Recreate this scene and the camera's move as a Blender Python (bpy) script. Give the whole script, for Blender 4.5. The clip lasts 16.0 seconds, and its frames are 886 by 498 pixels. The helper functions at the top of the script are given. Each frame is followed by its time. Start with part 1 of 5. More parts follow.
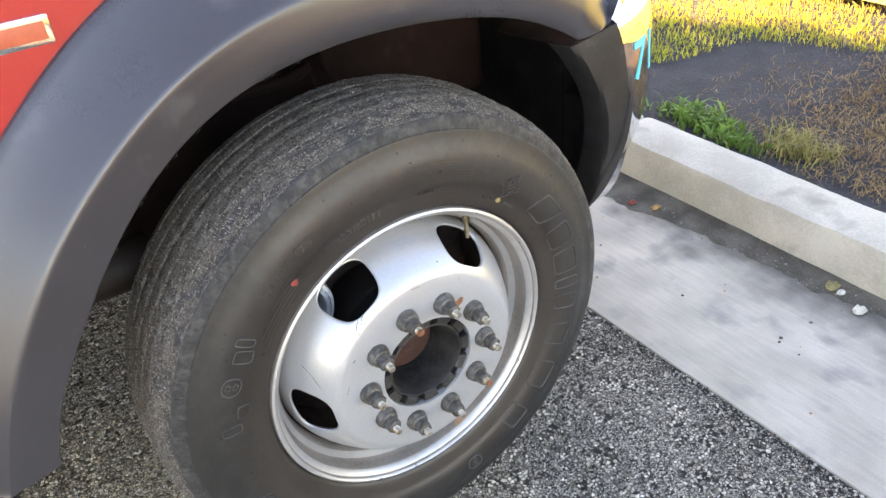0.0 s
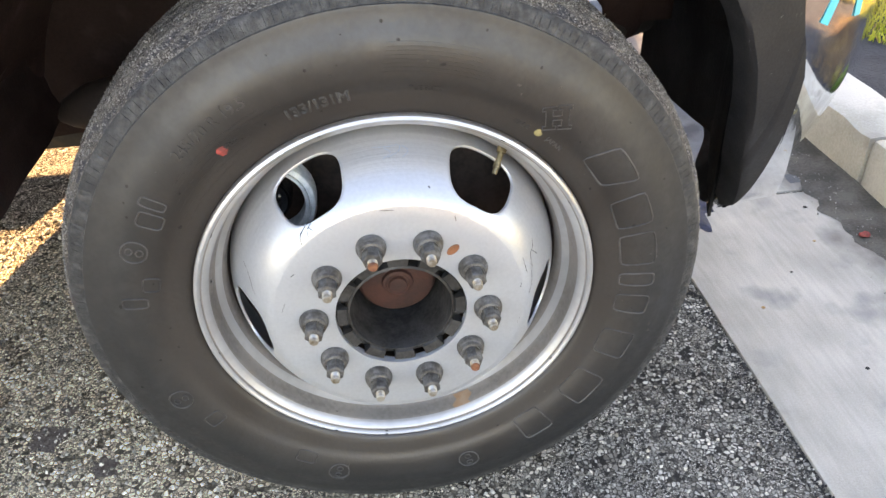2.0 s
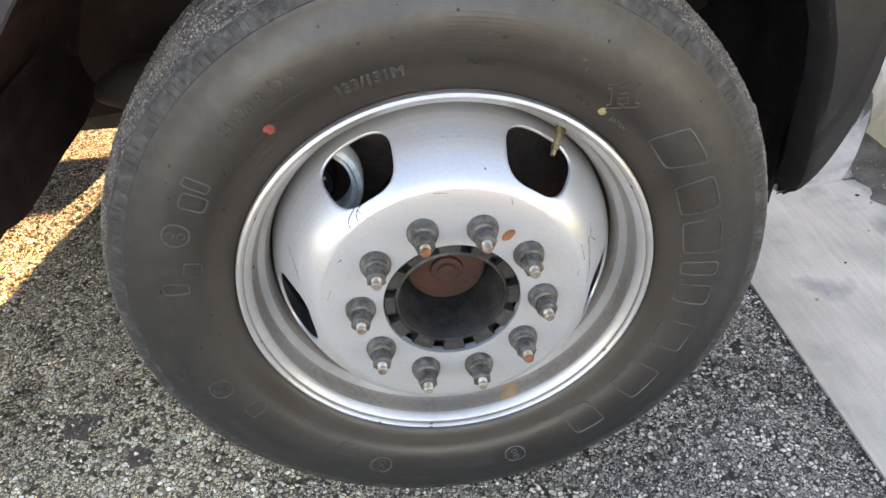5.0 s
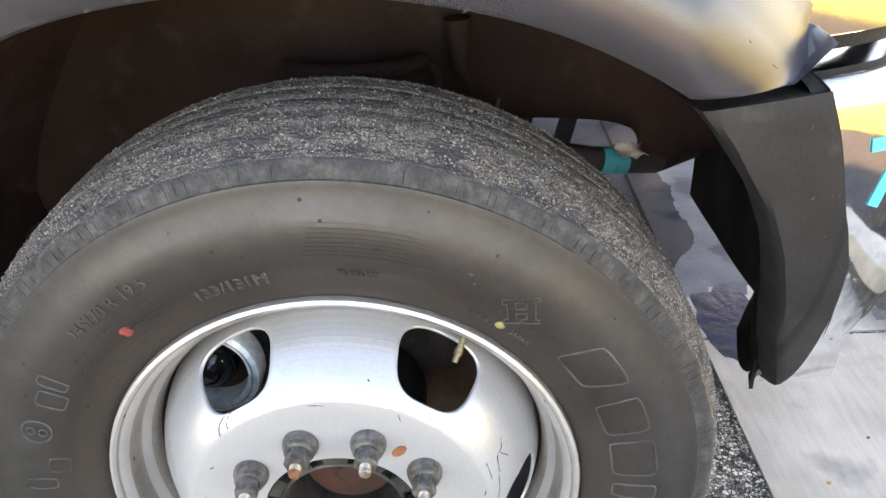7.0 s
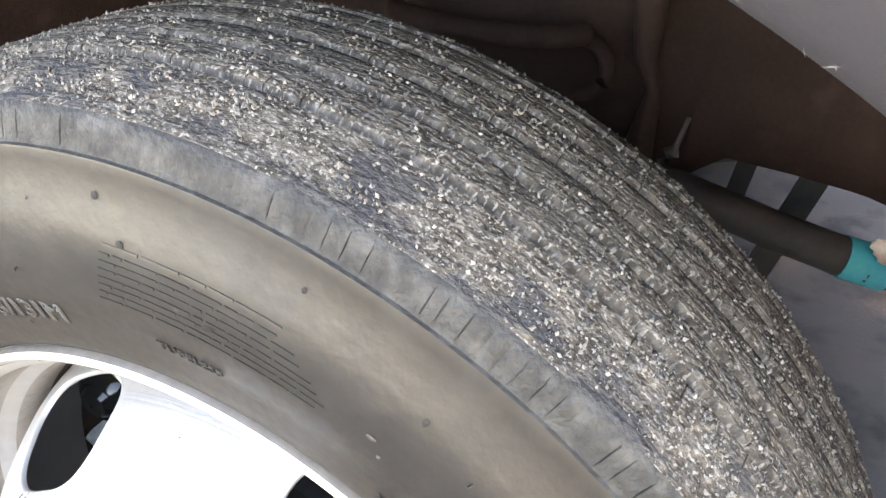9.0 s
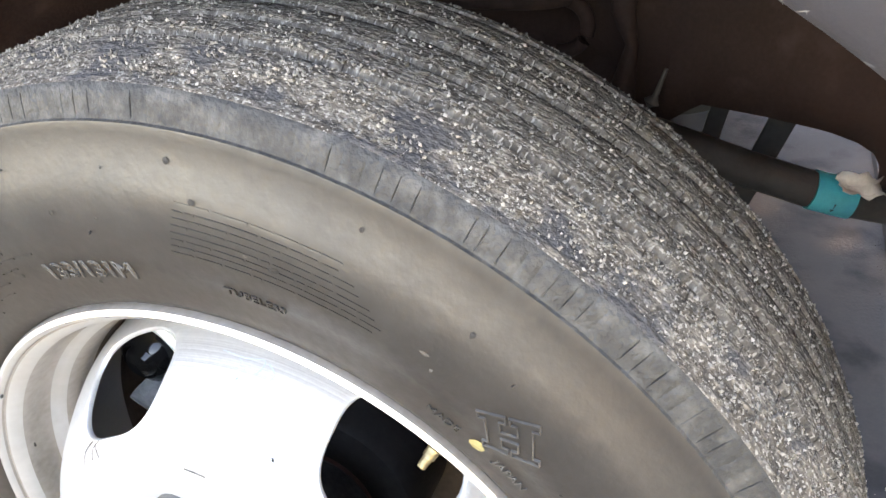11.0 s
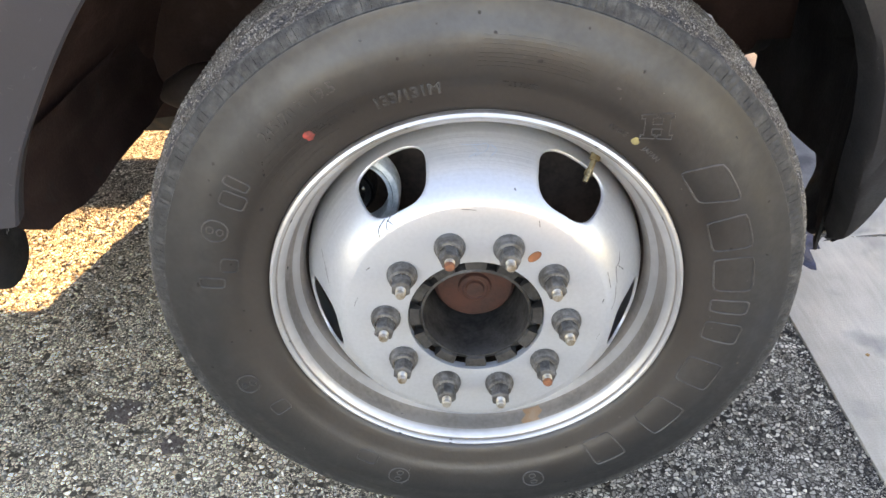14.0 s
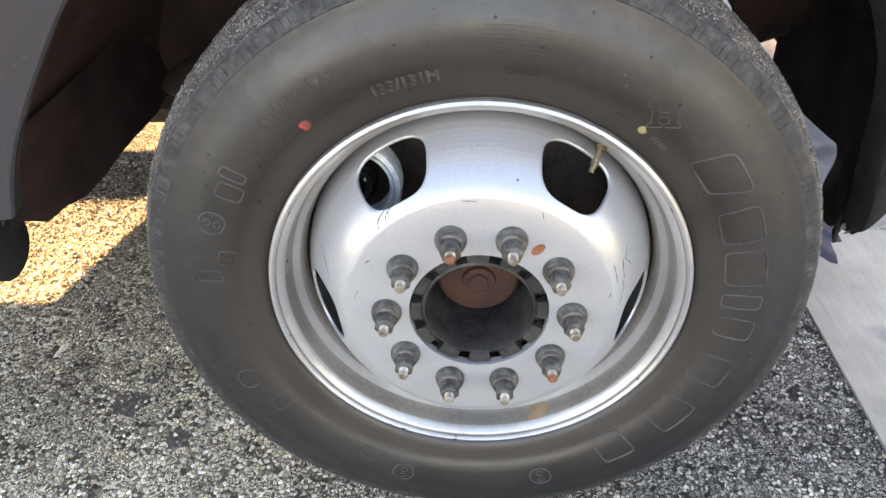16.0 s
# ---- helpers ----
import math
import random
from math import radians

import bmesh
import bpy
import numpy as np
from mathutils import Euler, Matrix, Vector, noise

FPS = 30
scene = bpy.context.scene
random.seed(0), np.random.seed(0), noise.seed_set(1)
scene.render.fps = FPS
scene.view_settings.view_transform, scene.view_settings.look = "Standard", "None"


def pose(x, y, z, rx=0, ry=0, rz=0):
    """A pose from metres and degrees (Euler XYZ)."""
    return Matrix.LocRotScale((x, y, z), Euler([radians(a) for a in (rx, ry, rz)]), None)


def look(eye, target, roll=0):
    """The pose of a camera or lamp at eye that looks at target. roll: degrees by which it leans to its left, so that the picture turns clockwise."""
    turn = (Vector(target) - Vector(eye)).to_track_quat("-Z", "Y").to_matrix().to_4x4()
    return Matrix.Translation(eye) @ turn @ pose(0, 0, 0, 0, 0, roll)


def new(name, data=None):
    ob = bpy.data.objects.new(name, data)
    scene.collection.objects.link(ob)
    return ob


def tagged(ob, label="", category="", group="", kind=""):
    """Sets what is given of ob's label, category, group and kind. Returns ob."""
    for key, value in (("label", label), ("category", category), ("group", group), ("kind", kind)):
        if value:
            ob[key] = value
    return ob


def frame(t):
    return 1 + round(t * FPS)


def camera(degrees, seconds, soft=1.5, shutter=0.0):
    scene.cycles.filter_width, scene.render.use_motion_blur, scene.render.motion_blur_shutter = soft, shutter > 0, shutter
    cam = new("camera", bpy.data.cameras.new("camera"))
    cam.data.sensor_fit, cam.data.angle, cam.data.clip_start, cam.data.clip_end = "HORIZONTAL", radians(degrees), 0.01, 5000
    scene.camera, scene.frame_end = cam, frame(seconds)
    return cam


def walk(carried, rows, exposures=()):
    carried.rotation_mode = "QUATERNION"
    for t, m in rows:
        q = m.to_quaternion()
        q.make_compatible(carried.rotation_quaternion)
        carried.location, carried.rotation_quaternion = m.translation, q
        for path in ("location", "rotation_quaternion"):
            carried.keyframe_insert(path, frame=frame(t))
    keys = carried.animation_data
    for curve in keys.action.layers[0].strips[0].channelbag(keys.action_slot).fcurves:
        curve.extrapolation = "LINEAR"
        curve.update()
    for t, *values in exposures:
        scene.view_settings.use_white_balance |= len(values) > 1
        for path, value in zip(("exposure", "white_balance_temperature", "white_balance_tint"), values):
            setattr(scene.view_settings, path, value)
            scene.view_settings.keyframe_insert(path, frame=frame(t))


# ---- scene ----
cam = camera(59.0, 16.0)
PATH = [
    (0, (-0.474, -0.796, 1.284), (0.4, 0.611, 0.164), -5.5),
    (0.3, (-0.34, -0.705, 1.239), (0.385, 0.763, 0.09), -4.4),
    (0.5, (-0.28, -0.651, 1.222), (0.355, 0.827, 0.034), -2.4),
    (0.8, (-0.173, -0.632, 1.2), (0.262, 0.921, 0.018), -2.4),
    (1, (-0.093, -0.653, 1.184), (0.202, 0.951, 0.025), -2.7),
    (1.5, (0.009, -0.686, 1.121), (0.156, 0.961, -0.005), -2.9),
    (2, (-0.031, -0.736, 1.059), (0.151, 0.888, -0.095), -2.2),
    (2.5, (-0.054, -0.731, 1.04), (0.167, 0.886, -0.115), -2.4),
    (3, (-0.052, -0.685, 1.009), (0.152, 0.929, -0.154), -1.7),
    (3.5, (-0.054, -0.682, 1.014), (0.131, 0.939, -0.143), -1.6),
    (4, (-0.06, -0.691, 1.011), (0.101, 0.929, -0.151), -2.1),
    (4.2, (-0.068, -0.697, 1.01), (0.079, 0.924, -0.153), -2.2),
    (6.3, (-0.055, -0.678, 1.068), (0.025, 0.924, -0.127), -4.6),
    (6.5, (0.002, -0.666, 1.067), (0.068, 0.999, -0.039), -4.7),
    (6.8, (0.078, -0.59, 1.096), (0.146, 1.104, 0.035), -3.2),
    (7, (0.148, -0.541, 1.093), (0.088, 1.174, 0.066), -3.7),
    (7.3, (0.164, -0.457, 1.098), (-0.009, 1.258, 0.082), -0.9),
    (7.5, (0.153, -0.418, 1.092), (-0.082, 1.305, 0.104), 0.7),
    (7.8, (0.157, -0.336, 1.077), (-0.195, 1.376, 0.105), 1.5),
    (8, (0.187, -0.297, 1.06), (-0.282, 1.41, 0.128), 1.1),
    (8.3, (0.228, -0.237, 1.038), (-0.407, 1.408, 0.093), 0.9),
    (8.5, (0.259, -0.205, 1.009), (-0.471, 1.398, 0.061), 1.1),
    (8.8, (0.27, -0.171, 0.977), (-0.456, 1.405, -0.018), 1.3),
    (9, (0.28, -0.155, 0.951), (-0.42, 1.411, -0.077), 1.4),
    (9.2, (0.301, -0.144, 0.938), (-0.348, 1.447, -0.086), 1.8),
    (11.3, (0.258, -0.262, 0.984), (-0.343, 1.293, -0.121), -1.7),
    (11.5, (0.215, -0.323, 1.005), (-0.316, 1.252, -0.107), -2.0),
    (11.8, (0.171, -0.418, 1.033), (-0.221, 1.206, -0.067), -1.7),
    (12, (0.159, -0.469, 1.044), (-0.162, 1.168, -0.06), -1.7),
    (12.3, (0.158, -0.553, 1.051), (-0.105, 1.104, -0.039), -2.2),
    (12.5, (0.167, -0.611, 1.062), (-0.1, 1.058, -0.007), -3.3),
    (13, (0.133, -0.691, 1.054), (-0.116, 0.996, 0.009), -3.7),
    (13.2, (0.079, -0.709, 1.05), (-0.124, 0.965, -0.026), -3.1),
    (13.5, (0.01, -0.737, 1.039), (-0.117, 0.948, -0.031), -2.2),
    (14, (-0.021, -0.719, 1.026), (-0.06, 0.943, -0.087), -1.5),
    (14.5, (-0.015, -0.704, 1.012), (-0.046, 0.949, -0.114), -1.3),
    (15, (-0.016, -0.693, 1.016), (-0.079, 0.952, -0.121), -1.7),
    (15.5, (-0.013, -0.696, 1.014), (-0.09, 0.957, -0.109), -2.0),
    (16, (0.002, -0.698, 1.012), (-0.092, 0.951, -0.115), -2.5),
]
BASE_STOPS, TINT = 3.43, 25.0
walk(cam, [(t, look(eye, target, roll)) for t, eye, target, roll in PATH],
     exposures=[(t, BASE_STOPS + s, k, TINT) for t, s, k in (
         (0.0, 0.15, 8340.0), (0.5, 0.3, 8340.0), (1.0, 0.76, 8340.0), (1.5, 0.45, 8390.0), (2.2, 0.1, 8440.0), (3.5, 0.0, 8440.0), (6.5, 0.15, 8400.0), (7.0, 0.4, 8450.0), (7.5, 0.75, 8700.0),
         (8.0, 1.15, 8740.0), (8.5, 1.35, 8690.0), (9.2, 1.3, 8640.0), (11.5, 1.1, 8690.0), (11.8, 0.86, 8740.0), (12.0, 0.8, 8790.0), (12.5, 0.47, 8600.0), (13.5, 0.2, 8350.0), (16.0, 0.15, 8250.0))])

# ---- world and sun ----
SUN_TRAVEL = Vector((-0.36, -1.0, -0.35)).normalized()
world = bpy.data.worlds.new("world")
scene.world = world
world.use_nodes = True
wn = world.node_tree
sky = wn.nodes.new("ShaderNodeTexSky")
sky.sky_type = "NISHITA"
sky.sun_disc = False
sky.sun_elevation = math.asin(-SUN_TRAVEL.z)
sky.sun_rotation = math.atan2(-SUN_TRAVEL.x, -SUN_TRAVEL.y)
sky.air_density, sky.dust_density, sky.ozone_density = 1.0, 0.25, 1.0
wn.nodes["Background"].inputs["Strength"].default_value = 0.09
wn.links.new(sky.outputs[0], wn.nodes["Background"].inputs["Color"])
sun_data = bpy.data.lights.new("sun", "SUN")
sun_data.energy, sun_data.angle, sun_data.color = 5.0, radians(0.6), (1.0, 0.73, 0.41)
sun = new("sun", sun_data)
sun.matrix_world = look((4, 12, 5), Vector((4, 12, 5)) + SUN_TRAVEL)

# ---- materials ----


def mat(name, c1, c2=None, rough=0.6, metal=0.0, scale=8.0, fine=120.0, bump=0.2, dist=0.002, spread=(0.35, 0.65),
        rough2=None, spec=0.5, coat=0.0, island=0.0, stain=None, stain_scale=3.0, stain_cut=(0.55, 0.7), streak=None):
    """Two-scale procedural surface: broad patches and fine grain in colour, roughness and relief."""
    m = bpy.data.materials.new(name)
    m.use_nodes = True
    nt = m.node_tree
    b = nt.nodes["Principled BSDF"]
    c2 = c2 or tuple(v * 0.75 for v in c1)
    tex = nt.nodes.new("ShaderNodeTexCoord")
    n1, n2 = nt.nodes.new("ShaderNodeTexNoise"), nt.nodes.new("ShaderNodeTexNoise")
    n1.inputs["Scale"].default_value, n1.inputs["Detail"].default_value = scale, 6
    n2.inputs["Scale"].default_value, n2.inputs["Detail"].default_value = fine, 3
    for n in (n1, n2):
        nt.links.new(tex.outputs["Object"], n.inputs["Vector"])
    add = nt.nodes.new("ShaderNodeMath")
    add.operation = "MULTIPLY_ADD"
    add.inputs[1].default_value = 0.4
    nt.links.new(n2.outputs["Fac"], add.inputs[0])
    nt.links.new(n1.outputs["Fac"], add.inputs[2])
    ramp = nt.nodes.new("ShaderNodeMapRange")
    ramp.inputs["From Min"].default_value, ramp.inputs["From Max"].default_value = spread[0] + 0.2, spread[1] + 0.2
    nt.links.new(add.outputs[0], ramp.inputs["Value"])
    mix = nt.nodes.new("ShaderNodeMix")
    mix.data_type = "RGBA"
    mix.inputs["A"].default_value, mix.inputs["B"].default_value = (*c1, 1), (*c2, 1)
    nt.links.new(ramp.outputs[0], mix.inputs["Factor"])
    colour = mix.outputs["Result"]
    if stain:
        n3 = nt.nodes.new("ShaderNodeTexNoise")
        n3.inputs["Scale"].default_value, n3.inputs["Detail"].default_value = stain_scale, 8
        nt.links.new(tex.outputs["Object"], n3.inputs["Vector"])
        cut = nt.nodes.new("ShaderNodeMapRange")
        cut.inputs["From Min"].default_value, cut.inputs["From Max"].default_value = stain_cut
        nt.links.new(n3.outputs["Fac"], cut.inputs["Value"])
        m3 = nt.nodes.new("ShaderNodeMix")
        m3.data_type = "RGBA"
        m3.inputs["B"].default_value = (*stain, 1)
        nt.links.new(cut.outputs[0], m3.inputs["Factor"])
        nt.links.new(colour, m3.inputs["A"])
        colour = m3.outputs["Result"]
    if streak:
        mp = nt.nodes.new("ShaderNodeMapping")
        mp.inputs["Scale"].default_value = streak
        nt.links.new(tex.outputs["Object"], mp.inputs["Vector"])
        ns = nt.nodes.new("ShaderNodeTexNoise")
        ns.inputs["Scale"].default_value, ns.inputs["Detail"].default_value = 1.0, 4
        nt.links.new(mp.outputs[0], ns.inputs["Vector"])
        sr = nt.nodes.new("ShaderNodeMapRange")
        sr.inputs["From Min"].default_value, sr.inputs["From Max"].default_value = 0.3, 0.7
        sr.inputs["To Min"].default_value, sr.inputs["To Max"].default_value = 0.91, 1.06
        nt.links.new(ns.outputs["Fac"], sr.inputs["Value"])
        hs = nt.nodes.new("ShaderNodeHueSaturation")
        nt.links.new(sr.outputs[0], hs.inputs["Value"])
        nt.links.new(colour, hs.inputs["Color"])
        colour = hs.outputs["Color"]
    if island:
        geo = nt.nodes.new("ShaderNodeNewGeometry")
        hsv = nt.nodes.new("ShaderNodeHueSaturation")
        mr = nt.nodes.new("ShaderNodeMapRange")
        mr.inputs["To Min"].default_value, mr.inputs["To Max"].default_value = 1 - island, 1 + island
        nt.links.new(geo.outputs["Random Per Island"], mr.inputs["Value"])
        nt.links.new(mr.outputs[0], hsv.inputs["Value"])
        nt.links.new(colour, hsv.inputs["Color"])
        colour = hsv.outputs["Color"]
    nt.links.new(colour, b.inputs["Base Color"])
    b.inputs["Metallic"].default_value = metal
    b.inputs["Specular IOR Level"].default_value = spec
    b.inputs["Coat Weight"].default_value = coat
    if rough2 is None:
        b.inputs["Roughness"].default_value = rough
    else:
        rr = nt.nodes.new("ShaderNodeMapRange")
        rr.inputs["From Min"].default_value, rr.inputs["From Max"].default_value = 0.5, 0.9
        rr.inputs["To Min"].default_value, rr.inputs["To Max"].default_value = rough, rough2
        nt.links.new(add.outputs[0], rr.inputs["Value"])
        nt.links.new(rr.outputs[0], b.inputs["Roughness"])
    if bump:
        bp = nt.nodes.new("ShaderNodeBump")
        bp.inputs["Strength"].default_value, bp.inputs["Distance"].default_value = bump, dist
        nt.links.new(n2.outputs["Fac"], bp.inputs["Height"])
        nt.links.new(bp.outputs[0], b.inputs["Normal"])
    return m


RUBBER = mat("rubber", (0.0108, 0.0113, 0.0121), (0.0069, 0.0073, 0.0079), 0.4, scale=11, fine=150, bump=0.24, dist=0.0014, rough2=0.6, spec=0.76,
             stain=(0.0165, 0.0162, 0.0162), stain_scale=45, stain_cut=(0.5, 0.66))


def brown_bloom(m, colour):
    """Brown weathering of the rubber near the bead, fading outwards."""
    nt = m.node_tree
    b = nt.nodes["Principled BSDF"]
    old = b.inputs["Base Color"].links[0].from_socket
    tex = nt.nodes.new("ShaderNodeTexCoord")
    off, flat_y, size = (nt.nodes.new("ShaderNodeVectorMath") for _ in range(3))
    off.operation, flat_y.operation, size.operation = "SUBTRACT", "MULTIPLY", "LENGTH"
    off.inputs[1].default_value, flat_y.inputs[1].default_value = (0, 0, 0.41), (1, 0, 1)
    nt.links.new(tex.outputs["Object"], off.inputs[0])
    nt.links.new(off.outputs[0], flat_y.inputs[0])
    nt.links.new(flat_y.outputs[0], size.inputs[0])
    wave = nt.nodes.new("ShaderNodeTexNoise")
    wave.inputs["Scale"].default_value, wave.inputs["Detail"].default_value = 9, 5
    nt.links.new(tex.outputs["Object"], wave.inputs["Vector"])
    add = nt.nodes.new("ShaderNodeMath")
    add.operation = "MULTIPLY_ADD"
    add.inputs[1].default_value = 0.04
    nt.links.new(wave.outputs["Fac"], add.inputs[0])
    nt.links.new(size.outputs["Value"], add.inputs[2])
    fade = nt.nodes.new("ShaderNodeMapRange")
    fade.inputs["From Min"].default_value, fade.inputs["From Max"].default_value = 0.312, 0.365
    fade.inputs["To Min"].default_value, fade.inputs["To Max"].default_value = 0.85, 0.0
    nt.links.new(add.outputs[0], fade.inputs["Value"])
    mix = nt.nodes.new("ShaderNodeMix")
    mix.data_type = "RGBA"
    mix.inputs["B"].default_value = (*colour, 1)
    nt.links.new(fade.outputs[0], mix.inputs["Factor"])
    nt.links.new(old, mix.inputs["A"])
    nt.links.new(mix.outputs["Result"], b.inputs["Base Color"])


brown_bloom(RUBBER, (0.020, 0.0152, 0.0125))
SHOULDER = mat("shoulder_rubber", (0.030, 0.0305, 0.031), (0.018, 0.0184, 0.019), 0.5, scale=70, fine=300, bump=0.9, dist=0.0016, rough2=0.75, spec=0.5,
               stain=(0.075, 0.073, 0.07), stain_scale=80, stain_cut=(0.5, 0.75))
# paler than the tyre: light on the raised edges is painted into the colour
LETTER = mat("edge_lit_lettering", (0.075, 0.071, 0.067), (0.03, 0.028, 0.027), 0.45, scale=20, fine=120, bump=0.1, rough2=0.6)


def tread_material():
    """Dusty worn tread: flakes and clumps of pale dirt drawn out along the running direction, polished blue-grey patches on the outer rib."""
    m = mat("tread_rubber", (0.155, 0.138, 0.121), (0.064, 0.056, 0.050), 0.75, scale=80, fine=480, bump=0.0, rough2=0.92, spread=(0.3, 0.62), spec=0.16)
    nt = m.node_tree
    b = nt.nodes["Principled BSDF"]
    base = b.inputs["Base Color"].links[0].from_socket
    tex, xyz, turn, along, round_ = (nt.nodes.new("ShaderNode" + k) for k in ("TexCoord", "SeparateXYZ", "Math", "Math", "CombineXYZ"))
    drop = nt.nodes.new("ShaderNodeMath")
    drop.operation, drop.inputs[1].default_value = "SUBTRACT", 0.41
    turn.operation = "ARCTAN2"
    along.operation, along.inputs[1].default_value = "MULTIPLY", 0.42
    nt.links.new(tex.outputs["Object"], xyz.inputs[0])
    nt.links.new(xyz.outputs["Z"], drop.inputs[0])
    nt.links.new(drop.outputs[0], turn.inputs[0])
    nt.links.new(xyz.outputs["X"], turn.inputs[1])
    nt.links.new(turn.outputs[0], along.inputs[0])
    nt.links.new(along.outputs[0], round_.inputs["X"])
    nt.links.new(xyz.outputs["Y"], round_.inputs["Y"])

    def flakes(size, detail, lo, hi):
        mp, ns, cut = (nt.nodes.new("ShaderNode" + k) for k in ("Mapping", "TexNoise", "MapRange"))
        mp.inputs["Scale"].default_value = size
        ns.inputs["Scale"].default_value, ns.inputs["Detail"].default_value = 1.0, detail
        cut.inputs["From Min"].default_value, cut.inputs["From Max"].default_value = lo, hi
        nt.links.new(round_.outputs[0], mp.inputs["Vector"])
        nt.links.new(mp.outputs[0], ns.inputs["Vector"])
        nt.links.new(ns.outputs["Fac"], cut.inputs["Value"])
        return ns.outputs["Fac"], cut.outputs[0]

    def over(below, colour, fac):
        mx = nt.nodes.new("ShaderNodeMix")
        mx.data_type = "RGBA"
        mx.inputs["B"].default_value = (*colour, 1)
        nt.links.new(below, mx.inputs["A"])
        nt.links.new(fac, mx.inputs["Factor"])
        return mx.outputs["Result"]

    relief, clump = flakes((150, 260, 1), 7, 0.53, 0.7)
    base = over(base, (0.24, 0.217, 0.193), clump)
    _, crumb = flakes((420, 520, 1), 3, 0.56, 0.62)
    base = over(base, (0.3, 0.28, 0.255), crumb)
    _, bald = flakes((22, 40, 1), 4, 0.52, 0.6)
    rim_side = nt.nodes.new("ShaderNodeMapRange")
    rim_side.inputs["From Min"].default_value, rim_side.inputs["From Max"].default_value = 0.110, 0.125
    rim_side.inputs["To Min"].default_value, rim_side.inputs["To Max"].default_value = 0.85, 0.0
    nt.links.new(xyz.outputs["Y"], rim_side.inputs["Value"])
    both = nt.nodes.new("ShaderNodeMath")
    both.operation = "MULTIPLY"
    nt.links.new(bald, both.inputs[0])
    nt.links.new(rim_side.outputs[0], both.inputs[1])
    base = over(base, (0.06, 0.06, 0.066), both.outputs[0])
    nt.links.new(base, b.inputs["Base Color"])
    bp = nt.nodes.new("ShaderNodeBump")
    bp.inputs["Strength"].default_value, bp.inputs["Distance"].default_value = 1.0, 0.0042
    nt.links.new(relief, bp.inputs["Height"])
    nt.links.new(bp.outputs[0], b.inputs["Normal"])
    return m


TREAD = tread_material()
SILVER = mat("silver_paint", (0.53, 0.55, 0.575), (0.46, 0.478, 0.5), 0.3, metal=0.55, scale=3, fine=220, bump=0.07, rough2=0.42, coat=0.2)


def turned_rings(m):
    """Fine turning marks on the outer part of the disc."""
    nt = m.node_tree
    b = nt.nodes["Principled BSDF"]
    old = b.inputs["Normal"].links[0].from_socket
    tex, off, flat_y, size = nt.nodes.new("ShaderNodeTexCoord"), *(nt.nodes.new("ShaderNodeVectorMath") for _ in range(3))
    off.operation, flat_y.operation, size.operation = "SUBTRACT", "MULTIPLY", "LENGTH"
    off.inputs[1].default_value, flat_y.inputs[1].default_value = (0, 0, 0.41), (1, 0, 1)
    nt.links.new(tex.outputs["Object"], off.inputs[0])
    nt.links.new(off.outputs[0], flat_y.inputs[0])
    nt.links.new(flat_y.outputs[0], size.inputs[0])
    ns, where, bp = (nt.nodes.new("ShaderNode" + k) for k in ("TexNoise", "MapRange", "Bump"))
    ns.noise_dimensions = "1D"
    ns.inputs["Scale"].default_value, ns.inputs["Detail"].default_value = 420, 2
    nt.links.new(size.outputs["Value"], ns.inputs["W"])
    where.inputs["From Min"].default_value, where.inputs["From Max"].default_value = 0.185, 0.205
    where.inputs["To Max"].default_value = 0.28
    nt.links.new(size.outputs["Value"], where.inputs["Value"])
    bp.inputs["Distance"].default_value = 0.0012
    nt.links.new(where.outputs[0], bp.inputs["Strength"])
    nt.links.new(ns.outputs["Fac"], bp.inputs["Height"])
    nt.links.new(old, bp.inputs["Normal"])
    nt.links.new(bp.outputs[0], b.inputs["Normal"])


turned_rings(SILVER)
RIM = mat("rim_silver", (0.52, 0.52, 0.525), (0.42, 0.417, 0.418), 0.36, metal=0.55, scale=6, fine=90, bump=0.02, rough2=0.4,
          stain=(0.44, 0.4, 0.365), stain_scale=6, stain_cut=(0.5, 0.8))
RIMDIRT = mat("rim_brake_dust", (0.31, 0.285, 0.265), (0.19, 0.172, 0.158), 0.4, metal=0.35, scale=7, fine=160, bump=0.05, rough2=0.55, stain=(0.36, 0.33, 0.31), stain_scale=9, stain_cut=(0.5, 0.75))
ZINC = mat("zinc_ring", (0.86, 0.89, 0.88), (0.6, 0.65, 0.64), 0.35, metal=0.0, scale=90, fine=300, bump=0.25)
BROWNRUBBER = mat("brown_rubber", (0.032, 0.022, 0.018), (0.02, 0.014, 0.012), 0.6, scale=20, fine=150, bump=0.3)
GLOSSBLACK = mat("gloss_black", (0.012, 0.012, 0.012), (0.018, 0.017, 0.016), 0.12, scale=20, fine=150, bump=0.05, spec=0.6)
NUT = mat("dull_zinc", (0.14, 0.134, 0.126), (0.055, 0.049, 0.043), 0.5, metal=0.3, scale=110, fine=400, bump=0.3, rough2=0.7)
STUD = mat("stud_steel", (0.52, 0.49, 0.43), (0.26, 0.2, 0.13), 0.35, metal=0.8, scale=90, fine=500, bump=0.3)
RUST = mat("rust", (0.26, 0.1, 0.045), (0.12, 0.045, 0.025), 0.85, scale=40, fine=250, bump=0.5)
RUSTCAP = mat("rust_cap", (0.062, 0.021, 0.014), (0.03, 0.013, 0.010), 0.75, scale=25, fine=200, bump=0.4)
HUB = mat("hub_iron", (0.066, 0.064, 0.062), (0.026, 0.025, 0.024), 0.45, metal=0.4, scale=30, fine=200, bump=0.4, rough2=0.65)
